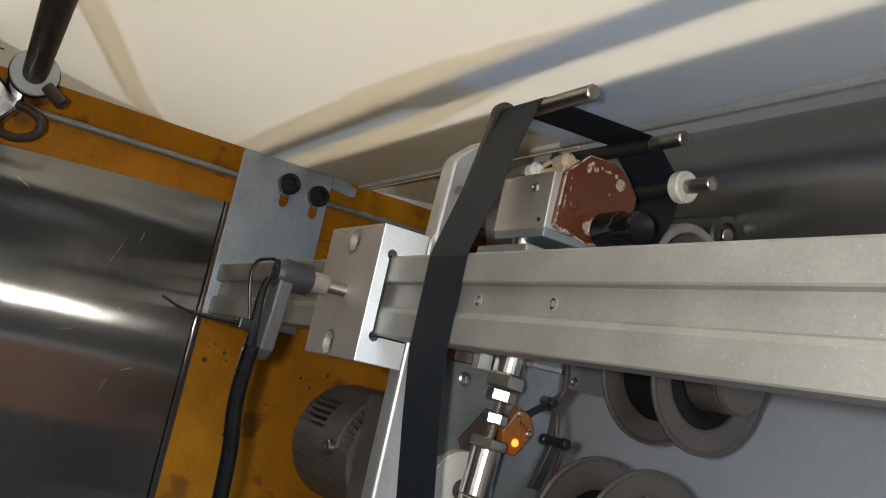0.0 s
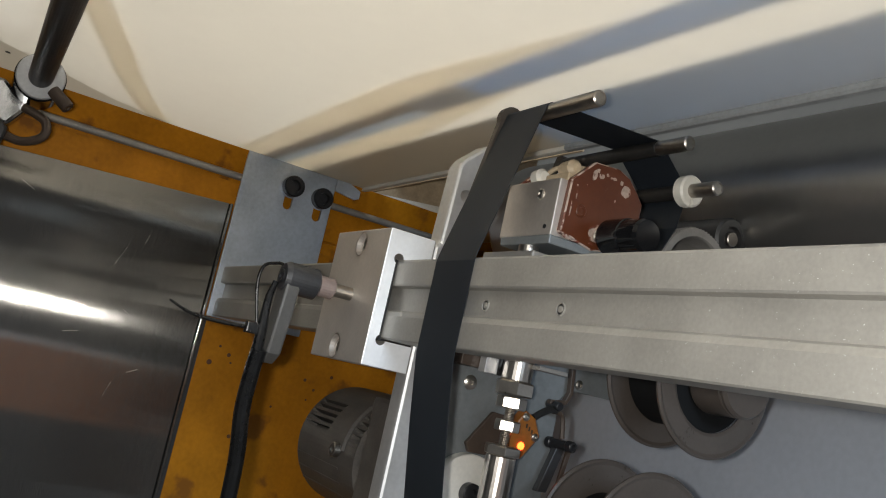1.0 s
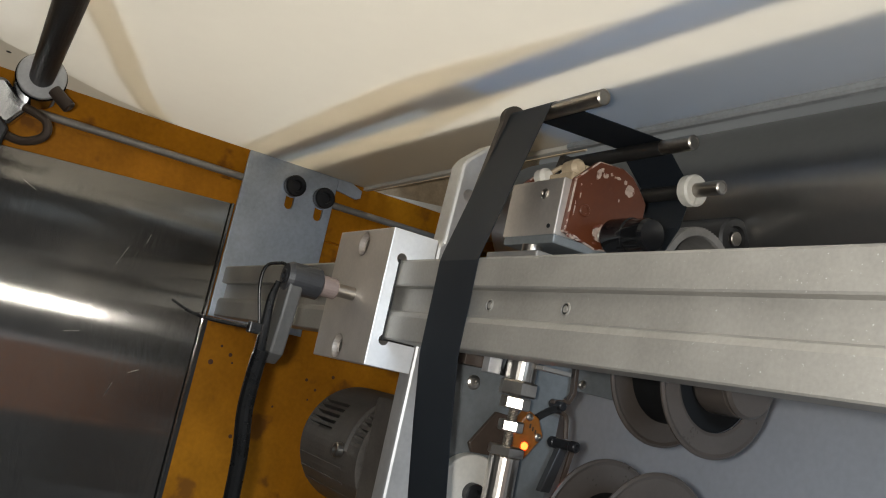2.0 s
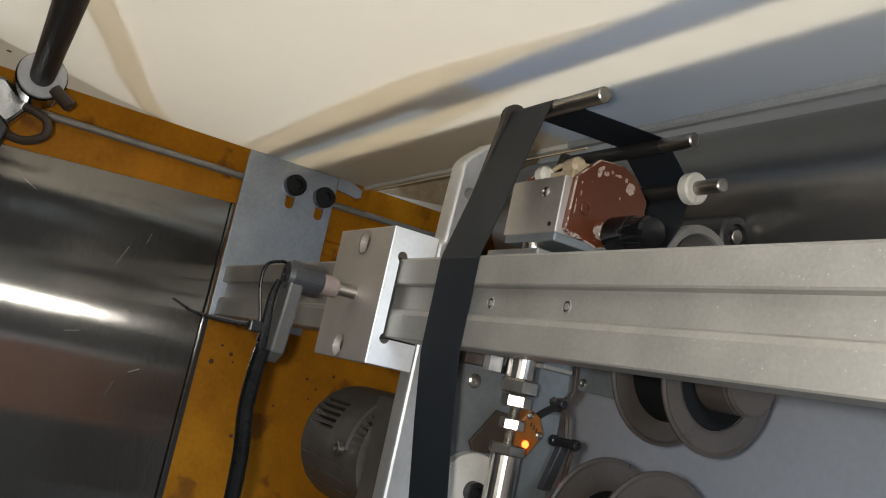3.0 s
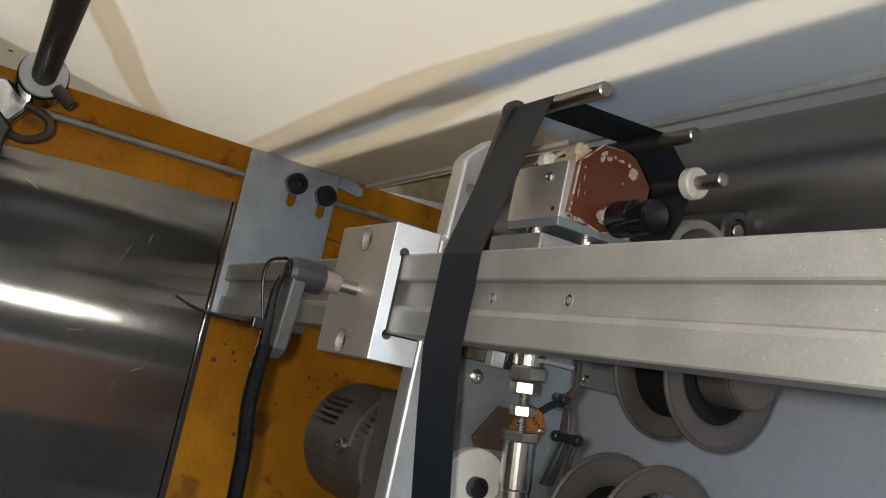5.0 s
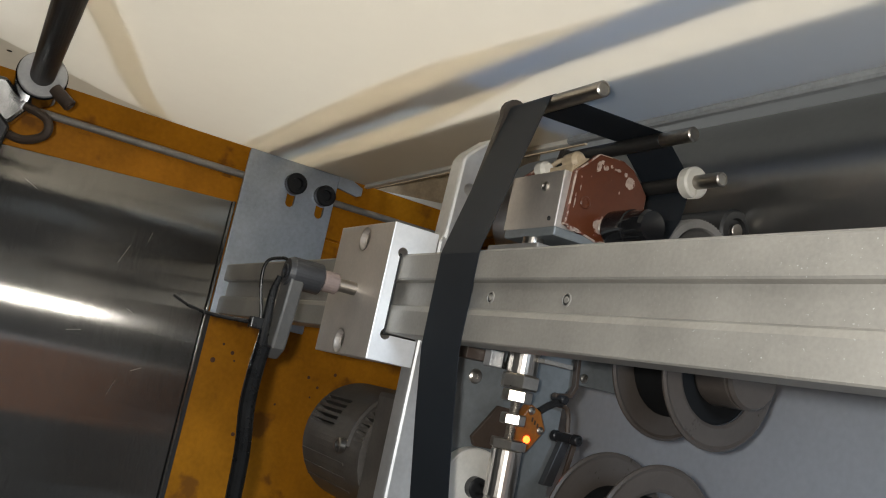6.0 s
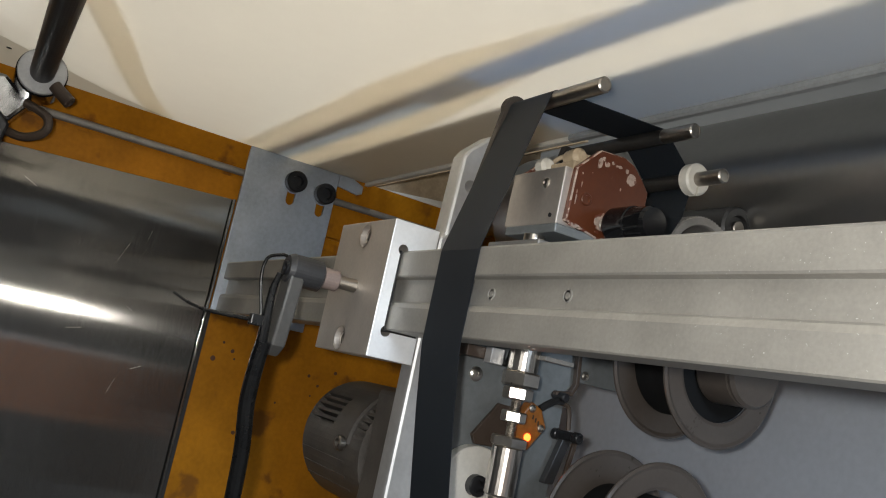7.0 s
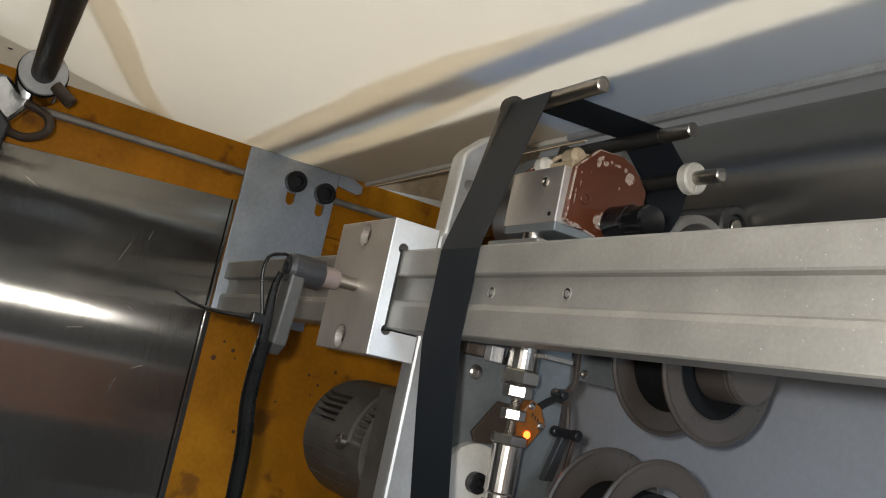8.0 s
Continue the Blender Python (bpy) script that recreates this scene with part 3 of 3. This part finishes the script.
part("inner_stator", rod((0.266, YC, ZF), (0.411, YC, ZF), 0.041, 40), BLACKOX, mot)


def on_cowl(r, deg, x):
    return (x, YC + r * math.cos(radians(deg)), ZF + r * math.sin(radians(deg)))


# raised lip that widens towards its screw
lip = bmesh.new()
ring = []
for i in range(19):
    deg = 84 + 5.2 * i
    w = 0.004 + 0.013 * (i / 18) ** 1.6
    ring.append([lip.verts.new(on_cowl(r, deg, x)) for r, x in ((0.0577, 0.386 - w), (0.0612, 0.386 - w), (0.0612, 0.388), (0.0577, 0.388))])
for a, b in zip(ring, ring[1:]):
    for k in range(4):
        lip.faces.new((a[k], a[(k + 1) % 4], b[(k + 1) % 4], b[k]))
lip.faces.new(ring[0][::-1])
lip.faces.new(ring[-1])
part("cowl_lip", lip, MOTORBLK, mot)
socket_screw(mot, (0.381, YC - 0.0608, ZF + 0.002), (0, -1, 0), 0.0066, 0.006, PIN, "lip_screw")
for k in range(3):
    bm = box(0.282, 0.380, -0.0010, 0.0010, 0.0570, 0.0584, 0.0002, 1)
    bm.transform(Matrix.Translation((0, YC, ZF)) @ Matrix.Rotation(radians(104 + 13 * k), 4, "X"))
    part("rib", bm, MOTORBLK, mot)

# ---- guide pins ----
def guide_pin(y, z, x0, r=0.0056, end=0.636, sleeve=False):
    p = thing("guide_pin", "ground steel guide pin for the ribbon", "guide pin", "ribbon guide pins")
    part("pin", lathe([(r, 0), (r, end - x0 - 0.001), (r - 0.001, end - x0), (r * 0.7, end - x0), (r * 0.66, end - x0 - 0.0006), (0, end - x0 - 0.0006)], (x0, y, z), (1, 0, 0), 28), PIN, p)
    if sleeve:
        part("sleeve", rod((x0, y, z), (0.6065, y, z), 0.00585, 28, 0.0002), RUBBER, p, "black guide sleeve")
    return p


P1, P2, P3 = (0.0483, 1.3938), (0.1497, 1.3992), (0.1808, 1.3738)
p1 = guide_pin(*P1, 0.548, end=0.6568)
guide_pin(*P2, 0.4913, end=0.6385, sleeve=True)
p3 = guide_pin(*P3, 0.4913, end=0.6425, sleeve=True)
bm = lathe([(0.0057, 0), (0.0110, 0.0), (0.0124, 0.0015), (0.0124, 0.009), (0.0108, 0.0105), (0.0057, 0.0105)], (0.6068, *P3), (1, 0, 0), 32)
col = part("collar", bm, WHITEPL, p3, "white nylon split collar")
cut(col, [box(0.60, 0.63, P3[0] - 0.001, P3[0] + 0.001, P3[1] - 0.02, P3[1] - 0.006)])
arm = [(P1[0] + 0.011 * math.cos(radians(a)), P1[1] + 0.011 * math.sin(radians(a))) for a in range(-20, 201, 20)]
part("bracket_arm", prism(arm + [(0.0180, 1.2772), (0.0340, 1.2772)], "x", 0.5490, 0.5545), ARMG, p1, "dull steel bracket arm standing on the beam")

# ---- ribbon ----
def wrap(cy, cz, r, a0, a1, n=10):
    return [(cy + r * math.cos(radians(a0 + (a1 - a0) * i / n)), cz + r * math.sin(radians(a0 + (a1 - a0) * i / n))) for i in range(n + 1)]


path = [(0.0450, 1.00), (0.0262, 1.1100), (0.0178, 1.1600), (0.0110, 1.2080), (0.0110, 1.2140), (0.0110, 1.2450), (0.0110, 1.2745), (0.0118, 1.2790)]
path += wrap(*P1, 0.0059, 165, 88)
path += wrap(*P2, 0.0059, 85, 30, 6)
path += wrap(*P3, 0.0059, 30, -20, 6)
path += [(0.1815, 1.3450), (0.1680, 1.3180), (0.160, 1.30)]
rib = thing("foil_ribbon", "taut black foil ribbon running over the guide pins", "ribbon")
part("feed_run", band(path[:13], 0.5538, 0.6054), RIBBON, rib)
part("upper_run", band(path[12:23], 0.5538, 0.6054), RIBBON, rib)
part("return_run", band(path[22:], 0.5538, 0.6054), RIBBON, rib)

# ---- ribbon spools ----
def spool(y, z, label, roll):
    s = thing("ribbon_spool", label, "spool", "ribbon spools", (0.5475, y, z))
    fl = [(0.012, 0), (0.0600, 0), (0.0620, 0.0012), (0.0620, 0.0028), (0.0600, 0.0040), (0.0575, 0.0030), (0.0430, 0.0022), (0.012, 0.0022), (0.012, 0)]
    ring = [(0.0415, 0.0006), (0.0430, 0), (0.0600, 0), (0.0620, 0.0012), (0.0620, 0.0028), (0.0600, 0.0040), (0.0575, 0.0030), (0.0440, 0.0026), (0.0415, 0.0018), (0.0415, 0.0006)]
    part("flange", lathe(fl, (0, 0, 0), (1, 0, 0), 64), SPOOLG, s)
    part("flange", lathe(ring, (0.0565, 0, 0), (1, 0, 0), 64), SPOOLG, s)
    part("ribbon_roll", lathe([(roll, 0.0045), (roll, 0.0555), (roll - 0.002, 0.0560), (0.024, 0.0540), (0.0, 0.0540)], (0, 0, 0), (1, 0, 0), 64), ROLLBLK, s, "wound black foil ribbon")
    part("knob", lathe([(0.020, 0), (0.0255, 0.001), (0.0265, 0.003), (0.0265, 0.031), (0.0256, 0.0320), (0.0265, 0.0330), (0.0265, 0.0350), (0.0245, 0.0378), (0.0, 0.0385)], (0.0545, 0, 0), (1, 0, 0), 48), SPOOLG, s)
    part("shaft", rod((-0.056, 0, 0), (0.03, 0, 0), 0.006), PIN, s)
    return s


spool(0.2500, 1.2395, "dark grey ribbon spool nearly full of black foil", 0.0415)
spool(0.2095, 1.0990, "dark grey ribbon spool with a small roll of black foil", 0.036)

# ---- rollers behind the head ----
tube = thing("tube_roller", "grey aluminium tube roller with knurled rim", "roller")
TY, TZ = 0.2120, 1.3155
part("tube", lathe([(0.0375, 0), (0.0375, 0.095), (0.0365, 0.097), (0.0310, 0.097), (0.0300, 0.095), (0.0300, 0.02), (0, 0.02)], (0.505, TY, TZ), (1, 0, 0), 56), DULLROD, tube)
for i in range(72):
    a = 2 * math.pi * i / 72
    bm = box(0.592, 0.601, -0.0006, 0.0006, 0.0371, 0.0378)
    bm.transform(Matrix.Translation((0, TY, TZ)) @ Matrix.Rotation(a, 4, "X"))
    part("knurl", bm, DULLROD, tube)
rol = thing("rubber_roller", "black rubber pinch roller on a steel pin", "roller")
part("tyre", lathe([(0.0160, 0), (0.0180, 0.002), (0.0180, 0.098), (0.0160, 0.100), (0.0105, 0.100), (0.0095, 0.097), (0, 0.097)], (0.50, 0.2490, 1.3550), (1, 0, 0), 40), RUBBER, rol)
part("pin", rod((0.49, 0.2490, 1.3550), (0.6005, 0.2490, 1.3550), 0.0060, bevel=0.0006), PIN, rol)

# ---- stamping head, lifts and falls ----
head = thing("stamping_head", "aluminium stamping head between red-brown insulating plates", "stamping head")
part("heater_block", box(0.5480, 0.6115, 0.0620, 0.128, 1.3064, 1.3480, 0.0008), BLOCKALU, head)
hexo = [(0.0682, 1.3486), (0.0862, 1.3666), (0.1085, 1.3680), (0.1188, 1.3646), (0.1284, 1.3560), (0.1350, 1.3488), (0.1347, 1.3383), (0.1274, 1.3174), (0.1190, 1.3075), (0.0958, 1.3036), (0.0668, 1.3095)]


def end_plate(x0, x1):
    bm = prism(hexo, "x", x0, x1)
    bmesh.ops.recalc_face_normals(bm, faces=bm.faces)
    made = bmesh.ops.bevel(bm, geom=bm.edges[:], offset=0.0010, segments=1, profile=0.5, affect="EDGES")
    for f in made["faces"]:
        f.material_index = 1
    p = part("end_plate", bm, REDBROWN, head, "chipped red-brown insulating end plate")
    p.data.materials.append(WORN)
    return p


front = end_plate(0.6110, 0.6165)
end_plate(0.5425, 0.5478)
# paint chips on the front plate
for y, z, w, t in ((0.0869, 1.3570, 0.0040, 0.0085), (0.0895, 1.3610, 0.0030, 0.0030), (0.0932, 1.3577, 0.0042, 0.0044), (0.0985, 1.3603, 0.0028, 0.0026), (0.1020, 1.3590, 0.0022, 0.0018), (0.1052, 1.3594, 0.0036, 0.0026), (0.1120, 1.3585, 0.0026, 0.0034),
                   (0.1172, 1.3530, 0.0088, 0.0100), (0.0966, 1.3172, 0.0105, 0.0125), (0.0740, 1.3078, 0.0105, 0.0030), (0.0800, 1.3068, 0.0060, 0.0018), (0.0744, 1.3385, 0.0010, 0.0055), (0.0715, 1.3280, 0.0011, 0.0110),
                   (0.0735, 1.3450, 0.0016, 0.0022), (0.1089, 1.3439, 0.0010, 0.0028), (0.0946, 1.3084, 0.0040, 0.0022), (0.0820, 1.3480, 0.0012, 0.0010)):
    n = 9
    pts = []
    for i in range(n):
        q = 0.75 + 0.5 * random.random()
        pts.append((y + 0.5 * w * q * math.cos(2 * math.pi * i / n), z + 0.5 * t * q * math.sin(2 * math.pi * i / n)))
    part("paint_chip", prism(pts, "x", 0.6164, 0.61665), WORN, front)

socket_screw(head, (0.6166, 0.0803, 1.3283), (1, 0, 0), 0.0046, 0.0012, REDBROWN, "plate_screw")
cross_screw(head, (0.592, 0.0619, 1.3370), (0, -1, 0), 0.0040, 0.002, STEEL)
part("rivet", rod((0.604, 0.0619, 1.3125), (0.604, 0.0612, 1.3125), 0.0016), BLACKOX, head)
part("knob", lathe([(0.007, 0), (0.0120, 0.0008), (0.0130, 0.003), (0.0130, 0.022), (0.0122, 0.0226), (0.0118, 0.038), (0.0105, 0.041), (0.0, 0.0415)], (0.6235, 0.1030, 1.3145), (1, 0, 0), 40), GLOSSBLACK, head, "glossy black bakelite knob")
part("knob_stud", thread((0.6165, 0.1000, 1.3150), (0.624, 0.1015, 1.3148), 0.0052), STEEL, head)
part("base_plate", box(0.5540, 0.6150, 0.060, 0.142, 1.2995, 1.3060, 0.0010), FACEZ, head, "dull steel base plate")
part("insulator", box(0.5600, 0.6060, 0.072, 0.118, 1.3482, 1.3560, 0.001), TAN, head, "tan ceramic insulator")
part("bead", lathe([(0.004, 0), (0.0065, 0.003), (0.0065, 0.010), (0.004, 0.013)], (0.566, 0.071, 1.3535), (1, 0, 0.1), 20), WHITEPL, head, "white ceramic bead")
part("bead", lathe([(0.004, 0), (0.0068, 0.003), (0.0068, 0.014), (0.004, 0.017)], (0.588, 0.079, 1.3595), (1, 0, 0.1), 20), TAN, head, "tan ceramic bead")
part("wire", hose([(0.570, 0.075, 1.3560), (0.580, 0.080, 1.3640), (0.592, 0.090, 1.3660), (0.600, 0.104, 1.3640), (0.596, 0.120, 1.3560), (0.585, 0.140, 1.3400), (0.57, 0.165, 1.31)], 0.0018), TAN, head, "tan heat-proof wire")
part("wire", hose([(0.566, 0.085, 1.3560), (0.572, 0.092, 1.3650), (0.580, 0.104, 1.3660), (0.584, 0.118, 1.3600), (0.578, 0.142, 1.3380), (0.565, 0.165, 1.308)], 0.0018), WHITEPL, head, "white heat-proof wire")
part("carrier", box(0.5500, 0.6130, 0.050, 0.150, 1.2800, 1.2920, 0.0012), DULLROD, head, "grey aluminium carrier plate")
for x, y in ((0.584, 0.066), (0.598, 0.100), (0.566, 0.130)):
    part("spacer", rod((x, y, 1.2921), (x, y, 1.2994), 0.0075), STEEL, head)
    part("washer", rod((x, y, 1.2775), (x, y, 1.2799), 0.0085), STEEL, head)
    part("bolt", lathe([(0.0055, 0), (0.0055, 0.010), (0.004, 0.010), (0.004, 0.03)], (x, y, 1.2774), (0, 0, -1), 20), STEEL, head)
part("web", box(0.5510, 0.5560, 0.056, 0.146, 1.2350, 1.2798, 0.001), ZINC, head)
part("link_eye", lathe([(0.006, 0), (0.012, 0), (0.012, 0.010), (0.006, 0.010)], (0.540, 0.114, 1.2400), (1, 0, 0), 28), STEEL, head)

# ---- connecting rod ----
TOP = Vector((0.535, 0.1125, 1.2400))
con = thing("connecting_rod", "bright steel connecting rod with lock nuts", "connecting rod", at=TOP)
dn = (0, 0, -1)
part("sleeve", lathe([(0.0105, 0.006), (0.0120, 0.008), (0.0120, 0.0345), (0.0105, 0.0355)], (0, 0, 0), dn, 28), STEEL, con)
part("hexagon", nut((0, 0, -0.0350), dn, 0.0265, 0.0115, spin=5), STEEL, con)
part("nut", nut((0, 0, -0.0472), dn, 0.0205, 0.0095), STEEL, con)
part("threaded_shank", thread((0, 0, -0.0445), (0, 0, -0.0925), 0.0040), STEEL, con)
part("nut", nut((0, 0, -0.0655), dn, 0.0170, 0.0085), STEEL, con)
part("hexagon", nut((0, 0, -0.0850), dn, 0.0255, 0.0075, spin=5), STEEL, con)
part("sleeve", lathe([(0.0105, 0), (0.0118, 0.001), (0.0118, 0.036), (0.0105, 0.038)], (0, 0, -0.0925), dn, 28), STEEL, con)
part("neck", lathe([(0.0098, 0), (0.0112, 0.003), (0.0112, 0.010), (0.009, 0.014)], (0, 0, -0.1275), dn, 28), STEEL, con)
part("rod_eye", lathe([(0.0062, 0), (0.0135, 0), (0.0160, 0.003), (0.0160, 0.013), (0.0135, 0.016), (0.0062, 0.016), (0.0062, 0)], (-0.008, 0, -0.1470), (1, 0, 0), 40), PIN, con, "worn steel rod eye")

# ---- crank ----
crk = thing("crank_disc", "plain steel crank disc with crank pin", "crank disc", at=(0.4930, YC, ZM))
RC = 0.0205
part("disc", lathe([(0.028, 0), (0.0300, 0.001), (0.0300, 0.011), (0.029, 0.012), (0.006, 0.012), (0.006, 0.009), (0, 0.009)], (0, 0, 0), (1, 0, 0), 56), DISCZ, crk)
part("crank_pin", rod((0.012, 0, -RC), (0.056, 0, -RC), 0.0055, bevel=0.0006), STEEL, crk)
socket_screw(crk, (0.052, 0, -RC), (1, 0, 0), 0.0095, 0.006, BLACKOX, "pin_screw")

socket_screw(crk, (0.0105, 0, 0), (1, 0, 0), 0.0085, 0.009, BLACKOX, "centre_screw", "black socket head screw")

# ---- position sensor ----
sen = thing("position_sensor", "amber proximity sensor with lit orange lamp on a brown bracket", "sensor")
part("bracket", prism([(0.1000, 1.1500), (0.1200, 1.1780), (0.138, 1.177), (0.150, 1.150), (0.135, 1.143), (0.104, 1.143)][::-1], "x", 0.4990, 0.5030, 0.0008), BROWN, sen, "brown sensor bracket")
part("case", prism([(0.1300, 1.1640), (0.1430, 1.1850), (0.1540, 1.1800), (0.1615, 1.1660), (0.1465, 1.1455), (0.1345, 1.1470)][::-1], "x", 0.5040, 0.5150, 0.0015), AMBER, sen)
for y, z in ((0.1438, 1.1795), (0.1555, 1.1650)):
    cross_screw(sen, (0.5151, y, z), (1, 0, 0), 0.0034, 0.002, STEEL)
for k in range(3):
    part("marking", box(0.51505, 0.51525, 0.1455 + 0.003 * k, 0.1470 + 0.003 * k, 1.1710 - 0.002 * k, 1.1745 - 0.002 * k), DARK, sen)
part("indicator_lamp", lathe([(0.0032, 0), (0.0030, 0.001), (0.0018, 0.0022), (0, 0.0026)], (0.5150, 0.1440, 1.1562), (1, 0, 0), 20), LED, sen, "lit orange indicator lamp")
part("cable", hose([(0.508, 0.156, 1.180), (0.506, 0.166, 1.186), (0.503, 0.176, 1.190), (0.500, 0.184, 1.190)], 0.0030), RUBBER, sen)

# ---- bent bracket with a pin by the spools ----
hk = thing("pivot_arm", "dark steel pivot arm hung from a bent bracket", "pivot arm")
part("hanger", prism([(0.1900, 1.2400), (0.1945, 1.2400), (0.1975, 1.2060), (0.1925, 1.1965), (0.1750, 1.1945), (0.1750, 1.1978), (0.1900, 1.1998), (0.1935, 1.2070)], "x", 0.4965, 0.5020, 0.0006), BROWN, hk, "brown bent strip hung from the plate")
part("clip", rod((0.493, 0.1800, 1.1950), (0.510, 0.1800, 1.1935), 0.0038, bevel=0.0008), BLACKOX, hk)
part("bracket", hose([(0.500, 0.1800, 1.1890), (0.500, 0.1890, 1.1880), (0.500, 0.1930, 1.1835), (0.500, 0.1960, 1.1680)], 0.0021, seg=6), BROWN, hk)
part("pivot", lathe([(0.0042, 0), (0.0048, 0.001), (0.0048, 0.005), (0.0040, 0.006), (0.0040, 0.022), (0.0048, 0.023), (0.0048, 0.028), (0.0042, 0.029), (0.003, 0.029), (0.0025, 0.027), (0, 0.027)], (0.4935, 0.1860, 1.1632), (1, 0.22, 0), 24), BLACKOX, hk)
part("arm", prism([(0.1865, 1.1600), (0.1960, 1.1610), (0.1850, 1.1220), (0.1745, 1.1220)][::-1], "x", 0.500, 0.507, 0.001), HUBDK, hk)
part("prong", prism([(0.1960, 1.1610), (0.2005, 1.1600), (0.1955, 1.1330), (0.1915, 1.1310)][::-1], "x", 0.5075, 0.5105, 0.0005), BROWN, hk)

# ---- rod clamp at the top of the side wall ----
cl = thing("rod_clamp", "black and aluminium clamp holding a dark steel rod", "rod clamp")
cc, ce = Vector((0.1256, -0.2510, 1.4060)), Vector((0.4000, -0.2585, 1.4045))
cax = (ce - cc).normalized()
part("dark_rod", rod(cc - cax * 0.01, cc + cax * 0.62, 0.0120, 32), RUBBER, cl)
part("collar", lathe([(0.0124, 0), (0.0225, 0), (0.0235, 0.001), (0.0235, 0.005), (0.0225, 0.006), (0.0124, 0.006)], cc - cax * 0.002, cax, 48), CLAMPG, cl)
part("ring", lathe([(0.012, 0), (0.0242, 0), (0.0248, 0.002), (0.0248, 0.050), (0.0235, 0.0515), (0.012, 0.0515)], cc - cax * 0.054, cax, 48), GLOSSBLACK, cl)
part("body", prism([(-0.3159, 1.4061), (-0.2879, 1.4019), (-0.2806, 1.4033), (-0.2663, 1.3910), (-0.2495, 1.3825), (-0.2673, 1.3555), (-0.3023, 1.3556)][::-1], "x", 0.040, 0.082, 0.004), POLISHED, cl, "polished aluminium clamp body")
socket_screw(cl, (0.1280, -0.2370, 1.3960), (0.25, 0.72, -0.55), 0.0068, 0.024, BROWN, "clamp_screw", "dark brown clamp screw")
part("cable_loop", hose([(0.118, -0.258, 1.372), (0.122, -0.246, 1.3685), (0.126, -0.2355, 1.3630), (0.1270, -0.2320, 1.3530), (0.123, -0.2370, 1.3440), (0.113, -0.252, 1.3385), (0.104, -0.2700, 1.3420), (0.095, -0.29, 1.348)], 0.0045), BROWN, cl)
part("lower_arm", prism([(-0.36, 1.372), (-0.2800, 1.360), (-0.2655, 1.347), (-0.2680, 1.330), (-0.2660, 1.15), (-0.36, 1.15)], "x", 0.0900, 0.1180, 0.003), BLACKOX, cl)

# ---- cable tied to the lever ----
cab = thing("black_cable", "black cable tied to the clamping lever and hanging down", "cable")
part("cable", hose([(0.4470, -0.0655, 1.2400), (0.4440, -0.0670, 1.2250), (0.4430, -0.0660, 1.1977), (0.4399, -0.0642, 1.1704)], 0.0022, taper=2.2), CABLE, cab)
part("sleeve", hose([(0.4430, -0.0640, 1.186), (0.4399, -0.0642, 1.1704), (0.4351, -0.0628, 1.1395), (0.4321, -0.0571, 1.1051), (0.4276, -0.0536, 1.0693), (0.422, -0.050, 1.02), (0.42, -0.05, 0.95)], 0.0062), CABLE, cab, "black rubber cable sleeve")
part("tie", hose([(0.4560, -0.0665, 1.2530), (0.4521, -0.069, 1.2533), (0.4466, -0.0776, 1.2489), (0.4436, -0.0782, 1.234), (0.4426, -0.0718, 1.2088), (0.4426, -0.0710, 1.2030)], 0.0013), CABLE, cab, "black cable tie")
part("tie_tail", hose([(0.4440, -0.0690, 1.2010), (0.4387, -0.0763, 1.2009), (0.4248, -0.1015, 1.2004), (0.4164, -0.1177, 1.2026), (0.4097, -0.1317, 1.2084)], 0.0022, taper=0.45), CABLE, cab)
part("tie_lock", box(0.4390, 0.4470, -0.0790, -0.0690, 1.1965, 1.2055, 0.001), CABLE, cab)


# ---- movement ----
def motions():
    turn = [(-0.10, -10), (-0.045, 0), (0.0, 28), (0.05, 56), (0.10, 86), (0.15, 122), (0.20, 158), (0.25, 193), (0.30, 229), (0.35, 267), (0.40, 306), (0.45, 341), (0.50, 350)]
    rows = [(t, a) for t, a in turn if t >= 0] + [(4.50, 350)] + [(t + 4.6, a + 360) for t, a in turn if t > -0.1] + [(8.0, 710)]
    length = math.hypot(TOP.y - YC - RC * math.sin(radians(10)), TOP.z - ZM + RC * math.cos(radians(10)))

    def top_of(a):
        y, z = YC - RC * math.sin(radians(a)), ZM - RC * math.cos(radians(a))
        return y, z, z + math.sqrt(length ** 2 - (TOP.y - y) ** 2)
    disc, rods, lift = [], [], []
    for t, a in rows:
        y, z, zt = top_of(a)
        disc.append((t, Matrix.Translation((0.4930, YC, ZM)) @ Matrix.Rotation(-radians(a), 4, "X")))
        rods.append((t, Matrix.Translation((TOP.x, TOP.y, zt)) @ Matrix.Rotation(math.atan2(y - TOP.y, zt - z), 4, "X")))
        lift.append((t, pose(0, 0, zt - TOP.z)))
    walk(crk, disc)
    walk(con, rods)
    walk(head, lift)


motions()
